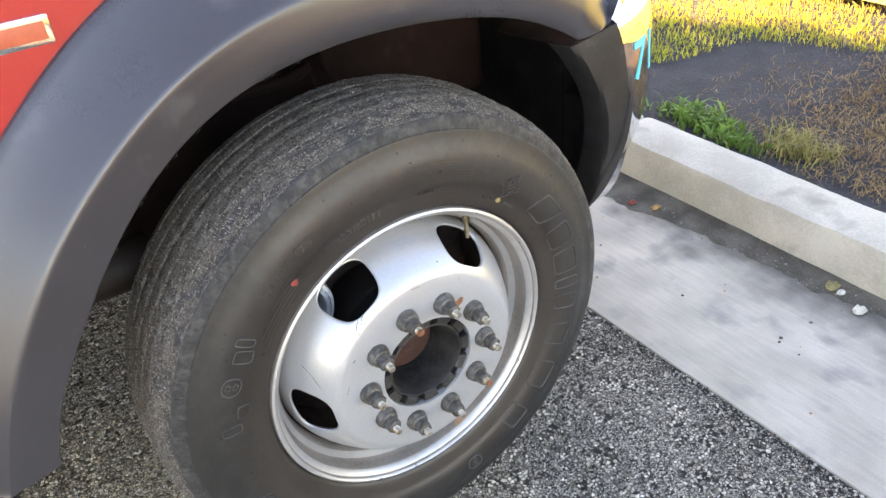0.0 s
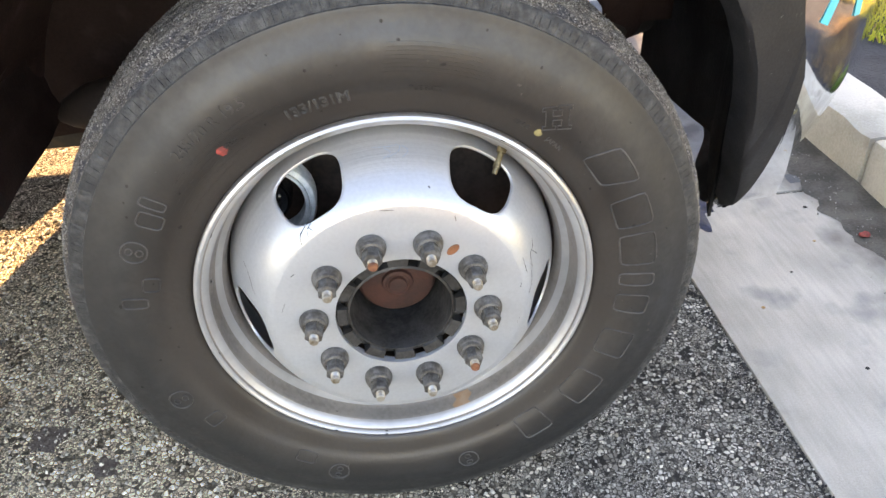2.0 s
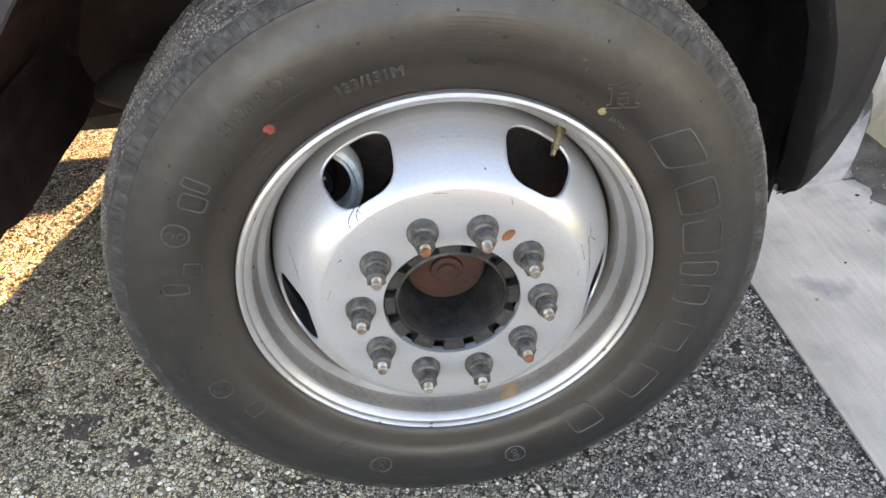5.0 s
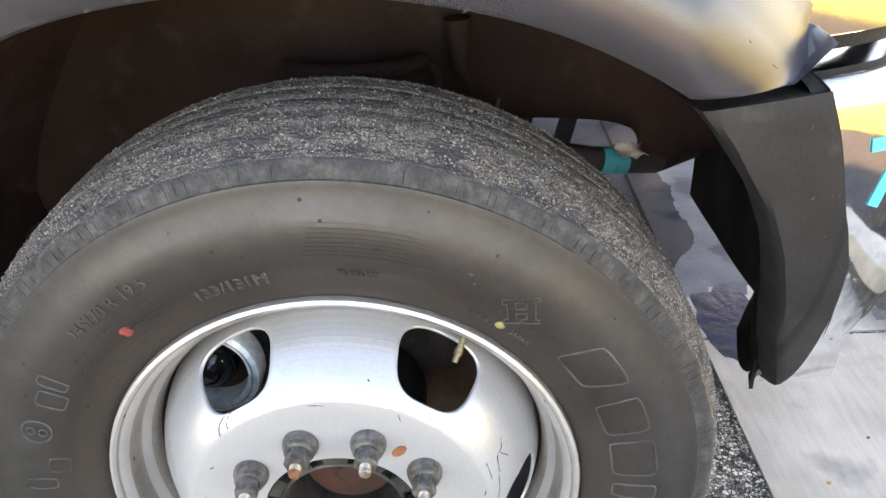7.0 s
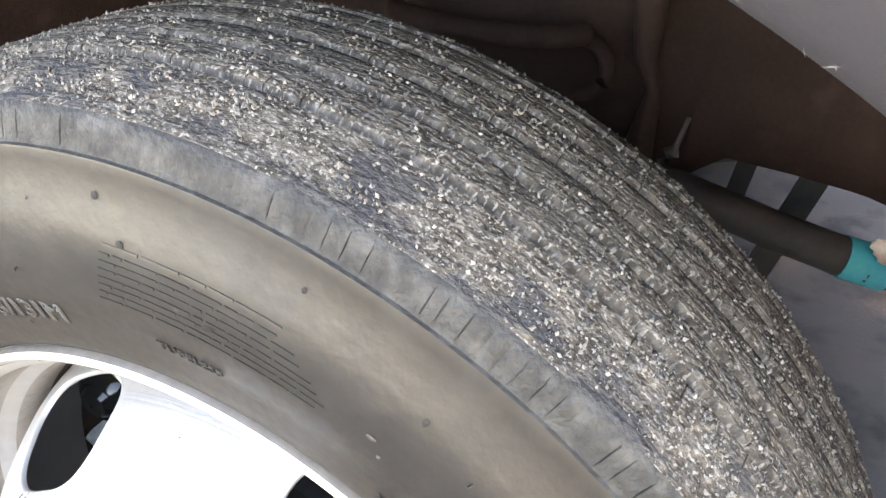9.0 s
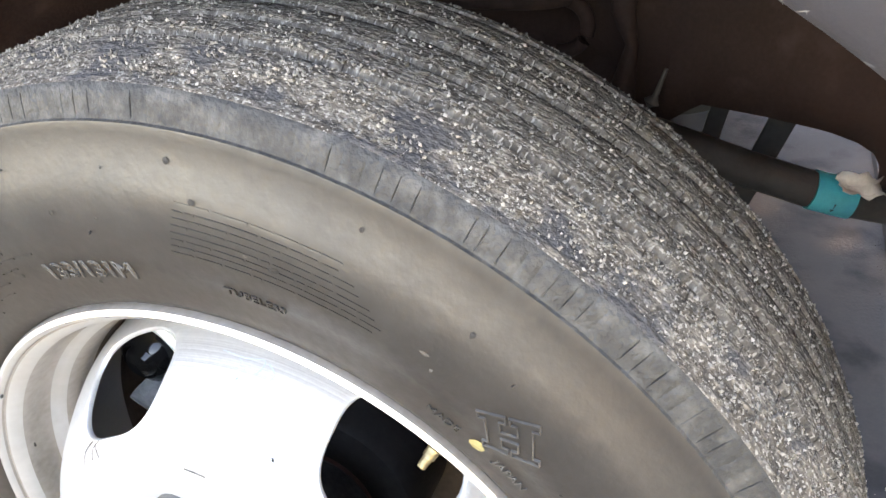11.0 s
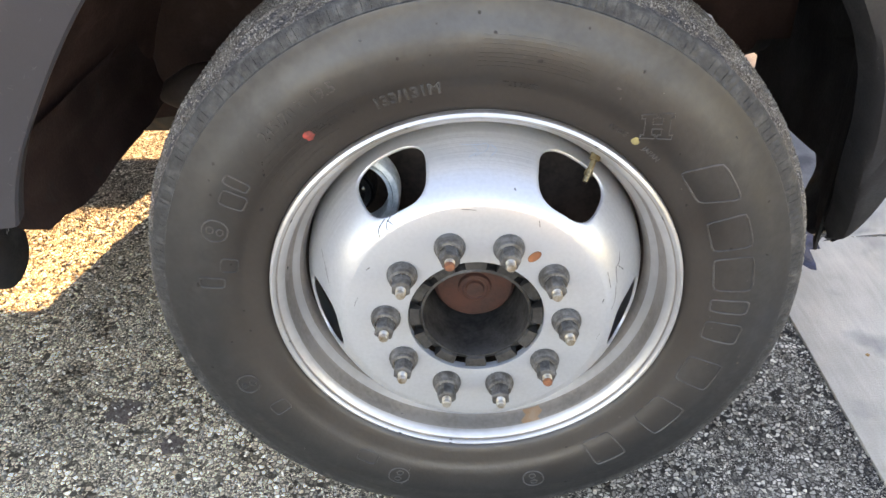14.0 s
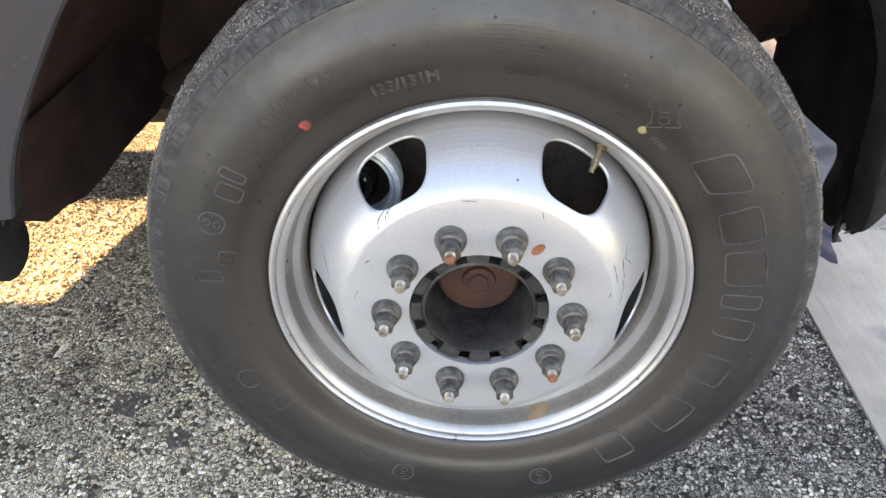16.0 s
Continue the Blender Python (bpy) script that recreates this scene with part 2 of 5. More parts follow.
BACKPLATE = mat("brake_dust_iron", (0.12, 0.088, 0.07), (0.06, 0.043, 0.035), 0.8, scale=25, fine=150, bump=0.3, spec=0.3)
BRASS = mat("brass", (0.34, 0.28, 0.16), (0.17, 0.135, 0.08), 0.4, metal=0.8, scale=80, fine=300, bump=0.2)
FLARE = mat("flare_plastic", (0.037, 0.0355, 0.043), (0.0265, 0.0256, 0.0315), 0.27, scale=5, fine=700, bump=0.25, dist=0.0006, rough2=0.4, spec=0.95,
            stain=(0.09, 0.089, 0.095), stain_scale=14, stain_cut=(0.62, 0.8))
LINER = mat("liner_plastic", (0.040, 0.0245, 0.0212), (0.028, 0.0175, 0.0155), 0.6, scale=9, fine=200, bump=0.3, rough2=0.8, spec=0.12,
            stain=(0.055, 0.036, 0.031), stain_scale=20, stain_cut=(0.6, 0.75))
# paler copy of the liner plastic: light missing in the arch is painted in
LINERLIT = mat("lightened_liner_plastic", (0.068, 0.041, 0.0355), (0.048, 0.0295, 0.026), 0.6, scale=9, fine=200, bump=0.3, rough2=0.8, spec=0.12,
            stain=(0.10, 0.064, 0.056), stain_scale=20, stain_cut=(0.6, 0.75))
BAFFLE = mat("baffle_plastic", (0.013, 0.0128, 0.0135), (0.008, 0.008, 0.0085), 0.5, scale=9, fine=200, bump=0.3, rough2=0.7, spec=0.22,
             stain=(0.028, 0.027, 0.028), stain_scale=20, stain_cut=(0.6, 0.75))
GUARD = mat("splash_guard_plastic", (0.050, 0.0305, 0.027), (0.034, 0.0215, 0.019), 0.5, scale=10, fine=220, bump=0.3, rough2=0.7, spec=0.2,
            stain=(0.035, 0.034, 0.034), stain_scale=18, stain_cut=(0.6, 0.75))
IRON = mat("chassis_iron", (0.03, 0.027, 0.026), (0.015, 0.013, 0.012), 0.7, scale=20, fine=120, bump=0.4,
           stain=(0.07, 0.04, 0.025), stain_scale=12, stain_cut=(0.62, 0.75))
REDPAINT = mat("red_paint", (0.42, 0.018, 0.022), (0.36, 0.015, 0.019), 0.25, scale=2, fine=300, bump=0.02, coat=0.7)
CHROME = mat("chrome", (0.85, 0.85, 0.85), (0.8, 0.8, 0.8), 0.04, metal=1.0, scale=3, fine=200, bump=0.01, rough2=0.09)
CHROMETUBE = mat("chrome_tube", (0.8, 0.8, 0.8), (0.7, 0.7, 0.7), 0.12, metal=1.0, scale=9, fine=200, bump=0.03)
BLACKCAP = mat("black_cap", (0.019, 0.019, 0.021), (0.012, 0.012, 0.0135), 0.46, scale=10, fine=300, bump=0.2, rough2=0.66, spec=0.32,
               stain=(0.065, 0.065, 0.068), stain_scale=16, stain_cut=(0.62, 0.8))
CYAN = mat("cyan_tape", (0.0, 0.36, 0.42), (0.0, 0.28, 0.34), 0.5, scale=20, fine=200, bump=0.2)
PAPER = mat("paper_tag", (0.62, 0.6, 0.54), (0.45, 0.43, 0.38), 0.8, scale=40, fine=200, bump=0.2)
CYANPAINT = mat("cyan_lettering", (0.03, 0.5, 0.62), (0.02, 0.42, 0.55), 0.4, scale=20, fine=200, bump=0.05)


def asphalt_material():
    """Worn asphalt: pale stones of two sizes in a dark binder, with broad worn and oily patches."""
    m = bpy.data.materials.new("asphalt")
    m.use_nodes = True
    nt = m.node_tree
    b = nt.nodes["Principled BSDF"]
    tex = nt.nodes.new("ShaderNodeTexCoord")
    warp = nt.nodes.new("ShaderNodeTexNoise")
    warp.inputs["Scale"].default_value = 60
    nt.links.new(tex.outputs["Object"], warp.inputs["Vector"])
    vm = nt.nodes.new("ShaderNodeVectorMath")
    vm.operation = "MULTIPLY_ADD"
    vm.inputs[1].default_value = (0.008, 0.008, 0.008)
    nt.links.new(warp.outputs["Color"], vm.inputs[0])
    nt.links.new(tex.outputs["Object"], vm.inputs[2])
    heights, colours = [], []
    for scale, cut in ((125, 0.12), (290, 0.15)):
        cell, edge = nt.nodes.new("ShaderNodeTexVoronoi"), nt.nodes.new("ShaderNodeTexVoronoi")
        edge.feature = "DISTANCE_TO_EDGE"
        for v in (cell, edge):
            v.inputs["Scale"].default_value = scale
            nt.links.new(vm.outputs[0], v.inputs["Vector"])
        sep = nt.nodes.new("ShaderNodeSeparateColor")
        nt.links.new(cell.outputs["Color"], sep.inputs[0])
        ramp = nt.nodes.new("ShaderNodeValToRGB")
        els = ramp.color_ramp.elements
        els[0].position, els[0].color = cut, (0.035, 0.032, 0.028, 1)
        els[1].position, els[1].color = 1.0, (0.77, 0.71, 0.61, 1)
        for pos, c in ((cut + 0.12, (0.14, 0.124, 0.102, 1)), (0.55, (0.35, 0.317, 0.268, 1)), (0.8, (0.55, 0.502, 0.425, 1))):
            e = els.new(pos)
            e.color = c
        nt.links.new(sep.outputs[0], ramp.inputs[0])
        gap = nt.nodes.new("ShaderNodeMapRange")
        gap.inputs["From Min"].default_value, gap.inputs["From Max"].default_value = 0.03, 0.2
        nt.links.new(edge.outputs["Distance"], gap.inputs["Value"])
        mx = nt.nodes.new("ShaderNodeMix")
        mx.data_type = "RGBA"
        mx.inputs["A"].default_value = (0.034, 0.03, 0.026, 1)
        nt.links.new(gap.outputs[0], mx.inputs["Factor"])
        nt.links.new(ramp.outputs[0], mx.inputs["B"])
        colours.append(mx.outputs["Result"])
        h = nt.nodes.new("ShaderNodeMath")
        h.operation = "MULTIPLY"
        nt.links.new(gap.outputs[0], h.inputs[0])
        nt.links.new(sep.outputs[0], h.inputs[1])
        heights.append(h.outputs[0])
    pick = nt.nodes.new("ShaderNodeTexNoise")
    pick.inputs["Scale"].default_value, pick.inputs["Detail"].default_value = 14, 4
    nt.links.new(tex.outputs["Object"], pick.inputs["Vector"])
    pr = nt.nodes.new("ShaderNodeMapRange")
    pr.inputs["From Min"].default_value, pr.inputs["From Max"].default_value = 0.46, 0.56
    nt.links.new(pick.outputs["Fac"], pr.inputs["Value"])
    both = nt.nodes.new("ShaderNodeMix")
    both.data_type = "RGBA"
    for k, c in zip("AB", colours):
        nt.links.new(c, both.inputs[k])
    nt.links.new(pr.outputs[0], both.inputs["Factor"])
    broad = nt.nodes.new("ShaderNodeTexNoise")
    broad.inputs["Scale"].default_value, broad.inputs["Detail"].default_value = 3.2, 7
    nt.links.new(tex.outputs["Object"], broad.inputs["Vector"])
    worn = nt.nodes.new("ShaderNodeMapRange")
    worn.inputs["From Min"].default_value, worn.inputs["From Max"].default_value = 0.36, 0.6
    worn.inputs["To Min"].default_value, worn.inputs["To Max"].default_value = 0.92, 1.42
    nt.links.new(broad.outputs["Fac"], worn.inputs["Value"])
    val = nt.nodes.new("ShaderNodeHueSaturation")
    nt.links.new(both.outputs["Result"], val.inputs["Color"])
    nt.links.new(worn.outputs[0], val.inputs["Value"])
    # pale worn, dusty patch; stronger light on this side is painted in too
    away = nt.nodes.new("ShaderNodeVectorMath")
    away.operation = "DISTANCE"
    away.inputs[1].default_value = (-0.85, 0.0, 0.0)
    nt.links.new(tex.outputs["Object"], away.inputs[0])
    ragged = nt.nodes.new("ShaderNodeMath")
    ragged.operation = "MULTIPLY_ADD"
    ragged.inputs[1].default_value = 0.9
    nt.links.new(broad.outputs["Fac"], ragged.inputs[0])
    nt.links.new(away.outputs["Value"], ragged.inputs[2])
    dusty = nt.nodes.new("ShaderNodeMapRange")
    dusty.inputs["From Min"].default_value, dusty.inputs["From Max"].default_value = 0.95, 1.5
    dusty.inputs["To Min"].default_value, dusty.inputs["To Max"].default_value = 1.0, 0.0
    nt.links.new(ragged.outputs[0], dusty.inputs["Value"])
    light_gain = nt.nodes.new("ShaderNodeMix")
    light_gain.data_type, light_gain.blend_type = "RGBA", "MULTIPLY"
    light_gain.inputs["B"].default_value = (2.8, 2.56, 2.15, 1)
    nt.links.new(dusty.outputs[0], light_gain.inputs["Factor"])
    nt.links.new(val.outputs["Color"], light_gain.inputs["A"])
    # small dark brown spots of old oil
    drops, spots, soak = (nt.nodes.new("ShaderNode" + k) for k in ("TexNoise", "MapRange", "Mix"))
    drops.inputs["Scale"].default_value, drops.inputs["Detail"].default_value = 11, 5
    nt.links.new(tex.outputs["Object"], drops.inputs["Vector"])
    spots.inputs["From Min"].default_value, spots.inputs["From Max"].default_value = 0.6, 0.68
    spots.inputs["To Max"].default_value = 0.6
    nt.links.new(drops.outputs["Fac"], spots.inputs["Value"])
    soak.data_type, soak.blend_type = "RGBA", "MULTIPLY"
    soak.inputs["B"].default_value = (0.36, 0.3, 0.26, 1)
    nt.links.new(spots.outputs[0], soak.inputs["Factor"])
    nt.links.new(light_gain.outputs["Result"], soak.inputs["A"])
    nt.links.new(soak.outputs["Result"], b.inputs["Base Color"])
    b.inputs["Roughness"].default_value = 0.85
    b.inputs["Specular IOR Level"].default_value = 0.1
    hm = nt.nodes.new("ShaderNodeMath")
    nt.links.new(heights[0], hm.inputs[0])
    nt.links.new(heights[1], hm.inputs[1])
    bp = nt.nodes.new("ShaderNodeBump")
    bp.inputs["Strength"].default_value, bp.inputs["Distance"].default_value = 0.9, 0.003
    nt.links.new(hm.outputs[0], bp.inputs["Height"])
    nt.links.new(bp.outputs[0], b.inputs["Normal"])
    return m


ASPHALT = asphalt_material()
CONCRETE = mat("concrete", (0.54, 0.502, 0.432), (0.39, 0.362, 0.311), 0.8, scale=5, fine=330, bump=0.9, dist=0.002, rough2=0.95, spread=(0.3, 0.66), spec=0.2,
               stain=(0.26, 0.25, 0.235), stain_scale=6, stain_cut=(0.55, 0.7), streak=(90, 10, 20))


def gutter_film(m):
    """Thin ragged film of washed-in dirt on the slabs, thickest at the kerb's foot."""
    nt = m.node_tree
    b = nt.nodes["Principled BSDF"]
    base = b.inputs["Base Color"].links[0].from_socket
    tex, ns, xyz = nt.nodes.new("ShaderNodeTexCoord"), nt.nodes.new("ShaderNodeTexNoise"), nt.nodes.new("ShaderNodeSeparateXYZ")
    ns.inputs["Scale"].default_value, ns.inputs["Detail"].default_value = 7.0, 9
    nt.links.new(tex.outputs["Object"], ns.inputs["Vector"])
    nt.links.new(tex.outputs["Object"], xyz.inputs[0])
    rag = nt.nodes.new("ShaderNodeMath")
    rag.operation = "MULTIPLY_ADD"
    rag.inputs[1].default_value = 0.34
    nt.links.new(ns.outputs["Fac"], rag.inputs[0])
    nt.links.new(xyz.outputs["X"], rag.inputs[2])
    fac = nt.nodes.new("ShaderNodeMapRange")
    fac.inputs["From Min"].default_value, fac.inputs["From Max"].default_value = 1.17, 1.28
    fac.inputs["To Max"].default_value = 0.8
    nt.links.new(rag.outputs[0], fac.inputs["Value"])
    mix = nt.nodes.new("ShaderNodeMix")
    mix.data_type = "RGBA"
    mix.inputs["B"].default_value = (0.12, 0.112, 0.103, 1)
    nt.links.new(fac.outputs[0], mix.inputs["Factor"])
    nt.links.new(base, mix.inputs["A"])
    nt.links.new(mix.outputs["Result"], b.inputs["Base Color"])


gutter_film(CONCRETE)
# slab grey darkened for stains and for the truck's shade
STAINSHADE = mat("stained_shaded_concrete", (0.18, 0.181, 0.187), (0.115, 0.116, 0.12), 0.8, scale=7, fine=300, bump=0.6, dist=0.002, rough2=0.95, spread=(0.3, 0.66), spec=0.12,
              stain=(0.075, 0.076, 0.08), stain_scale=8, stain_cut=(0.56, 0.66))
KERB = mat("kerb_concrete", (0.50, 0.472, 0.41), (0.36, 0.338, 0.285), 0.85, scale=5, fine=140, bump=0.6, dist=0.003, rough2=0.95,
           stain=(0.27, 0.25, 0.21), stain_scale=9, stain_cut=(0.58, 0.74))
STONE = mat("grit", (0.47, 0.428, 0.36), (0.25, 0.226, 0.188), 0.6, spec=0.25, scale=30, fine=300, bump=0.2, island=0.85)
LAWN = mat("lawn_field", (0.3, 0.3, 0.05), (0.42, 0.36, 0.08), 0.9, scale=2, fine=40, bump=0.6, dist=0.02, stain=(0.2, 0.22, 0.04), stain_scale=0.7, stain_cut=(0.5, 0.65))
GRIT = mat("tread_grit", (0.23, 0.213, 0.192), (0.13, 0.12, 0.108), 0.5, scale=30, fine=300, bump=0.2, island=0.8)
GRASS = mat("grass", (0.42, 0.44, 0.05), (0.55, 0.46, 0.08), 0.6, scale=3, fine=50, bump=0.0, island=0.35)
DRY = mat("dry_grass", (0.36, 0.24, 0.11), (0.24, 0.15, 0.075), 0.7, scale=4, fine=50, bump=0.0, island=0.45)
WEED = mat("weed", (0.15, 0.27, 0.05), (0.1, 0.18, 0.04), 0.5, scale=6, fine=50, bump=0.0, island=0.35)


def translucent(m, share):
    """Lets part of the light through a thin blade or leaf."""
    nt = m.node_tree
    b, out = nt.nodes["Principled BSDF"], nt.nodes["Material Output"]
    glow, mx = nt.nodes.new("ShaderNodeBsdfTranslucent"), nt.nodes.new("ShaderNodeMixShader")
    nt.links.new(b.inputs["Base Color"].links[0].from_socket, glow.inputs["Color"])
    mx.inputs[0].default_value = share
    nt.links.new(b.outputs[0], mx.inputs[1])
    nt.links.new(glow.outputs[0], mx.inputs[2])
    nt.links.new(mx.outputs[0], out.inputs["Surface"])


for leafy in (GRASS, DRY, WEED):
    translucent(leafy, 0.45)
OLIVE = mat("olive_grass", (0.24, 0.25, 0.07), (0.3, 0.25, 0.1), 0.6, scale=5, fine=50, bump=0.0, island=0.4)
translucent(OLIVE, 0.4)
DIRT = mat("gutter_dirt", (0.13, 0.118, 0.098), (0.055, 0.049, 0.041), 0.95, scale=12, fine=160, bump=0.8, dist=0.003)
TAR = mat("tar_smear", (0.007, 0.010, 0.021), (0.02, 0.028, 0.062), 0.25, scale=24, fine=60, bump=0.6, dist=0.004, rough2=0.6, spec=0.08)
DARKGROUND = mat("dark_smooth_ground", (0.03, 0.031, 0.034), (0.045, 0.045, 0.047), 0.55, scale=9, fine=160, bump=0.5, dist=0.002, rough2=0.95, spec=0.08, stain=(0.02, 0.021, 0.024), stain_scale=7, stain_cut=(0.5, 0.62))
REDDOT = mat("red_dot", (0.33, 0.05, 0.04), (0.15, 0.035, 0.03), 0.7, scale=120, fine=400, bump=0.1)
YELLOWDOT = mat("yellow_dot", (0.27, 0.23, 0.1), (0.18, 0.15, 0.07), 0.7, scale=80, fine=300, bump=0.1)
BLACKMARK = mat("black_mark", (0.012, 0.012, 0.012), (0.02, 0.019, 0.018), 0.8, scale=80, fine=300, bump=0.1)
SCUFF = mat("rubber_scuff", (0.085, 0.078, 0.07), (0.06, 0.055, 0.05), 0.7, scale=80, fine=300, bump=0.1)
PALEMARK = mat("pale_scuff", (0.13, 0.13, 0.13), (0.09, 0.09, 0.09), 0.8, scale=80, fine=300, bump=0.1)
BLUEMARK = mat("blue_marker", (0.36, 0.47, 0.6), (0.4, 0.5, 0.62), 0.6, scale=80, fine=300, bump=0.0)
ORANGE = mat("orange_badge", (0.5, 0.12, 0.06), (0.42, 0.09, 0.05), 0.4, scale=30, fine=200, bump=0.05)
SOIL = mat("soil", (0.04, 0.039, 0.044), (0.022, 0.022, 0.025), 0.95, scale=9, fine=110, bump=1.0, dist=0.012)

# ---- mesh helpers ----


def obj(name, bm, material, parent=None, label="", smooth=True):
    me = bpy.data.meshes.new(name)
    bmesh.ops.recalc_face_normals(bm, faces=bm.faces)
    bm.to_mesh(me)
    bm.free()
    if smooth:
        me.polygons.foreach_set("use_smooth", [True] * len(me.polygons))
        me.set_sharp_from_angle(angle=radians(38))
    me.materials.append(material)
    ob = new(name, me)
    ob.parent = parent
    return tagged(ob, label)


def part(name, bm, material, parent, label="", smooth=True):
    return obj(name, bm, material, parent, label, smooth)


def raw(name, verts, faces, material, parent=None, label="", smooth=False):
    me = bpy.data.meshes.new(name)
    me.from_pydata(verts, [], faces)
    me.materials.append(material)
    if smooth:
        me.polygons.foreach_set("use_smooth", [True] * len(me.polygons))
        me.set_sharp_from_angle(angle=radians(38))
    ob = new(name, me)
    ob.parent = parent
    return tagged(ob, label)


def lathe(profile, segs=96, centre=(0, 0, 0), bm=None, closed=False, angles=None, radius=None, depth=None):
    """Turns (radius, y) points round the y axis through centre. radius(r, y, n, k, a) may change a radius at an angle, depth(n, k) push a point in."""
    bm = bm or bmesh.new()
    angles = angles or [2 * math.pi * k / segs for k in range(segs)]
    rings = []
    for k, a in enumerate(angles):
        ring = []
        for n, (r, y) in enumerate(profile):
            rr = radius(r, y, n, k, a) if radius else r
            dy = depth(n, k) if depth else 0.0
            ring.append(bm.verts.new((centre[0] + rr * math.cos(a), centre[1] + y + dy, centre[2] + rr * math.sin(a))))
        rings.append(ring)
    last = len(profile) if closed else len(profile) - 1
    for k in range(len(rings)):
        a, b = rings[k], rings[(k + 1) % len(rings)]
        for n in range(last):
            m = (n + 1) % len(profile)
            bm.faces.new((a[n], a[m], b[m], b[n]))
    return bm


def grid(rows, bm=None, close=False):
    """A skin over rows of points."""
    bm = bm or bmesh.new()
    vs = [[bm.verts.new(p) for p in row] for row in rows]
    for a, b in zip(vs, vs[1:]):
        for n in range(len(a) if close else len(a) - 1):
            m = (n + 1) % len(a)
            bm.faces.new((a[n], a[m], b[m], b[n]))
    return bm


def box(lo, hi, bevel=0.0, bm=None, m=None):
    bm = bm or bmesh.new()
    made = bmesh.ops.create_cube(bm, size=1.0)["verts"]
    for v in made:
        v.co = Vector([(a + b) / 2 + c * (b - a) for a, b, c in zip(lo, hi, v.co)])
        if m:
            v.co = m @ v.co
    if bevel:
        edges = {e for v in made for e in v.link_edges}
        bmesh.ops.bevel(bm, geom=list(edges), offset=bevel, segments=2, affect="EDGES", profile=0.6)
    return bm


def tube(points, r, segs=14, bm=None, flat=1.0):
    """A round bar along points, capped; r may be a list."""
    bm = bm or bmesh.new()
    pts = [Vector(p) for p in points]
    rs = r if isinstance(r, (list, tuple)) else [r] * len(pts)
    rows = []
    for n, p in enumerate(pts):
        d = (pts[min(n + 1, len(pts) - 1)] - pts[max(n - 1, 0)]).normalized()
        side = d.cross(Vector((0, 0, 1)) if abs(d.z) < 0.9 else Vector((1, 0, 0))).normalized()
        up = side.cross(d)
        rows.append([p + rs[n] * (math.cos(a) * side * flat + math.sin(a) * up) for a in (2 * math.pi * k / segs for k in range(segs))])
    vs = [[bm.verts.new(p) for p in row] for row in rows]
    for a, b in zip(vs, vs[1:]):
        for n in range(segs):
            bm.faces.new((a[n], a[(n + 1) % segs], b[(n + 1) % segs], b[n]))
    bm.faces.new(vs[0]), bm.faces.new(vs[-1])
    return bm


def smoothstep(points, n):
    """n points along a Catmull-Rom curve through tuples."""
    pts = [points[0], *points, points[-1]]
    out = []
    for k in range(n):
        u = k / (n - 1) * (len(points) - 1)
        i = min(int(u), len(points) - 2)
        f = u - i
        p0, p1, p2, p3 = (np.array(pts[i + j], float) for j in range(4))
        out.append(tuple(0.5 * (2 * p1 + (p2 - p0) * f + (2 * p0 - 5 * p1 + 4 * p2 - p3) * f**2 + (3 * p1 - p0 - 3 * p2 + p3) * f**3)))
    return out


def thick(ob, t, offset=-1.0):
    mod = ob.modifiers.new("thickness", "SOLIDIFY")
    mod.thickness, mod.offset = t, offset
    return ob


def stones(rng, count, place, size, name, parent, label, material):
    """Loose angular grains: each a squashed, turned octahedron. place(rng) gives a point and its normal."""
    base = np.array([(1, 0, 0), (-1, 0, 0), (0, 1, 0), (0, -1, 0), (0, 0, 1), (0, 0, -1)], float)
    tri = np.array([(0, 2, 4), (2, 1, 4), (1, 3, 4), (3, 0, 4), (2, 0, 5), (1, 2, 5), (3, 1, 5), (0, 3, 5)])
    verts, faces = [], []
    for k in range(count):
        p, nrm = place(rng)
        s = size[0] + (size[1] - size[0]) * rng.random() ** 2.2
        q = Euler([rng.uniform(0, 6.28) for _ in range(3)]).to_matrix()
        q = np.array(q)
        shape = base * np.array([rng.uniform(0.7, 1.3), rng.uniform(0.6, 1.1), rng.uniform(0.45, 0.9)]) * s
        shape = shape + np.array([[rng.uniform(-0.2, 0.2) * s for _ in range(3)] for _ in range(6)])
        verts.append(shape @ q.T + np.array(p) + np.array(nrm) * s * 0.25)
        faces.append(tri + 6 * k)
    return tagged(raw(name, np.concatenate(verts).tolist(), np.concatenate(faces).tolist(), material, parent, label), kind="stuff")


# ---- ground ----
HUB_Z = 0.41
EDGE_X, KERB_X = 0.655, 1.21


def flat(name, x0, x1, y0, y1, z, material, label, category, step=None):
    bm = bmesh.new()
    vs = [bm.verts.new(p) for p in ((x0, y0, z), (x1, y0, z), (x1, y1, z), (x0, y1, z))]
    bm.faces.new(vs)
    return tagged(obj(name, bm, material, smooth=False), label, category, kind="structure")


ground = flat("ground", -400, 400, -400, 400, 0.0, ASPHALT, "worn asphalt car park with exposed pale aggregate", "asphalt")
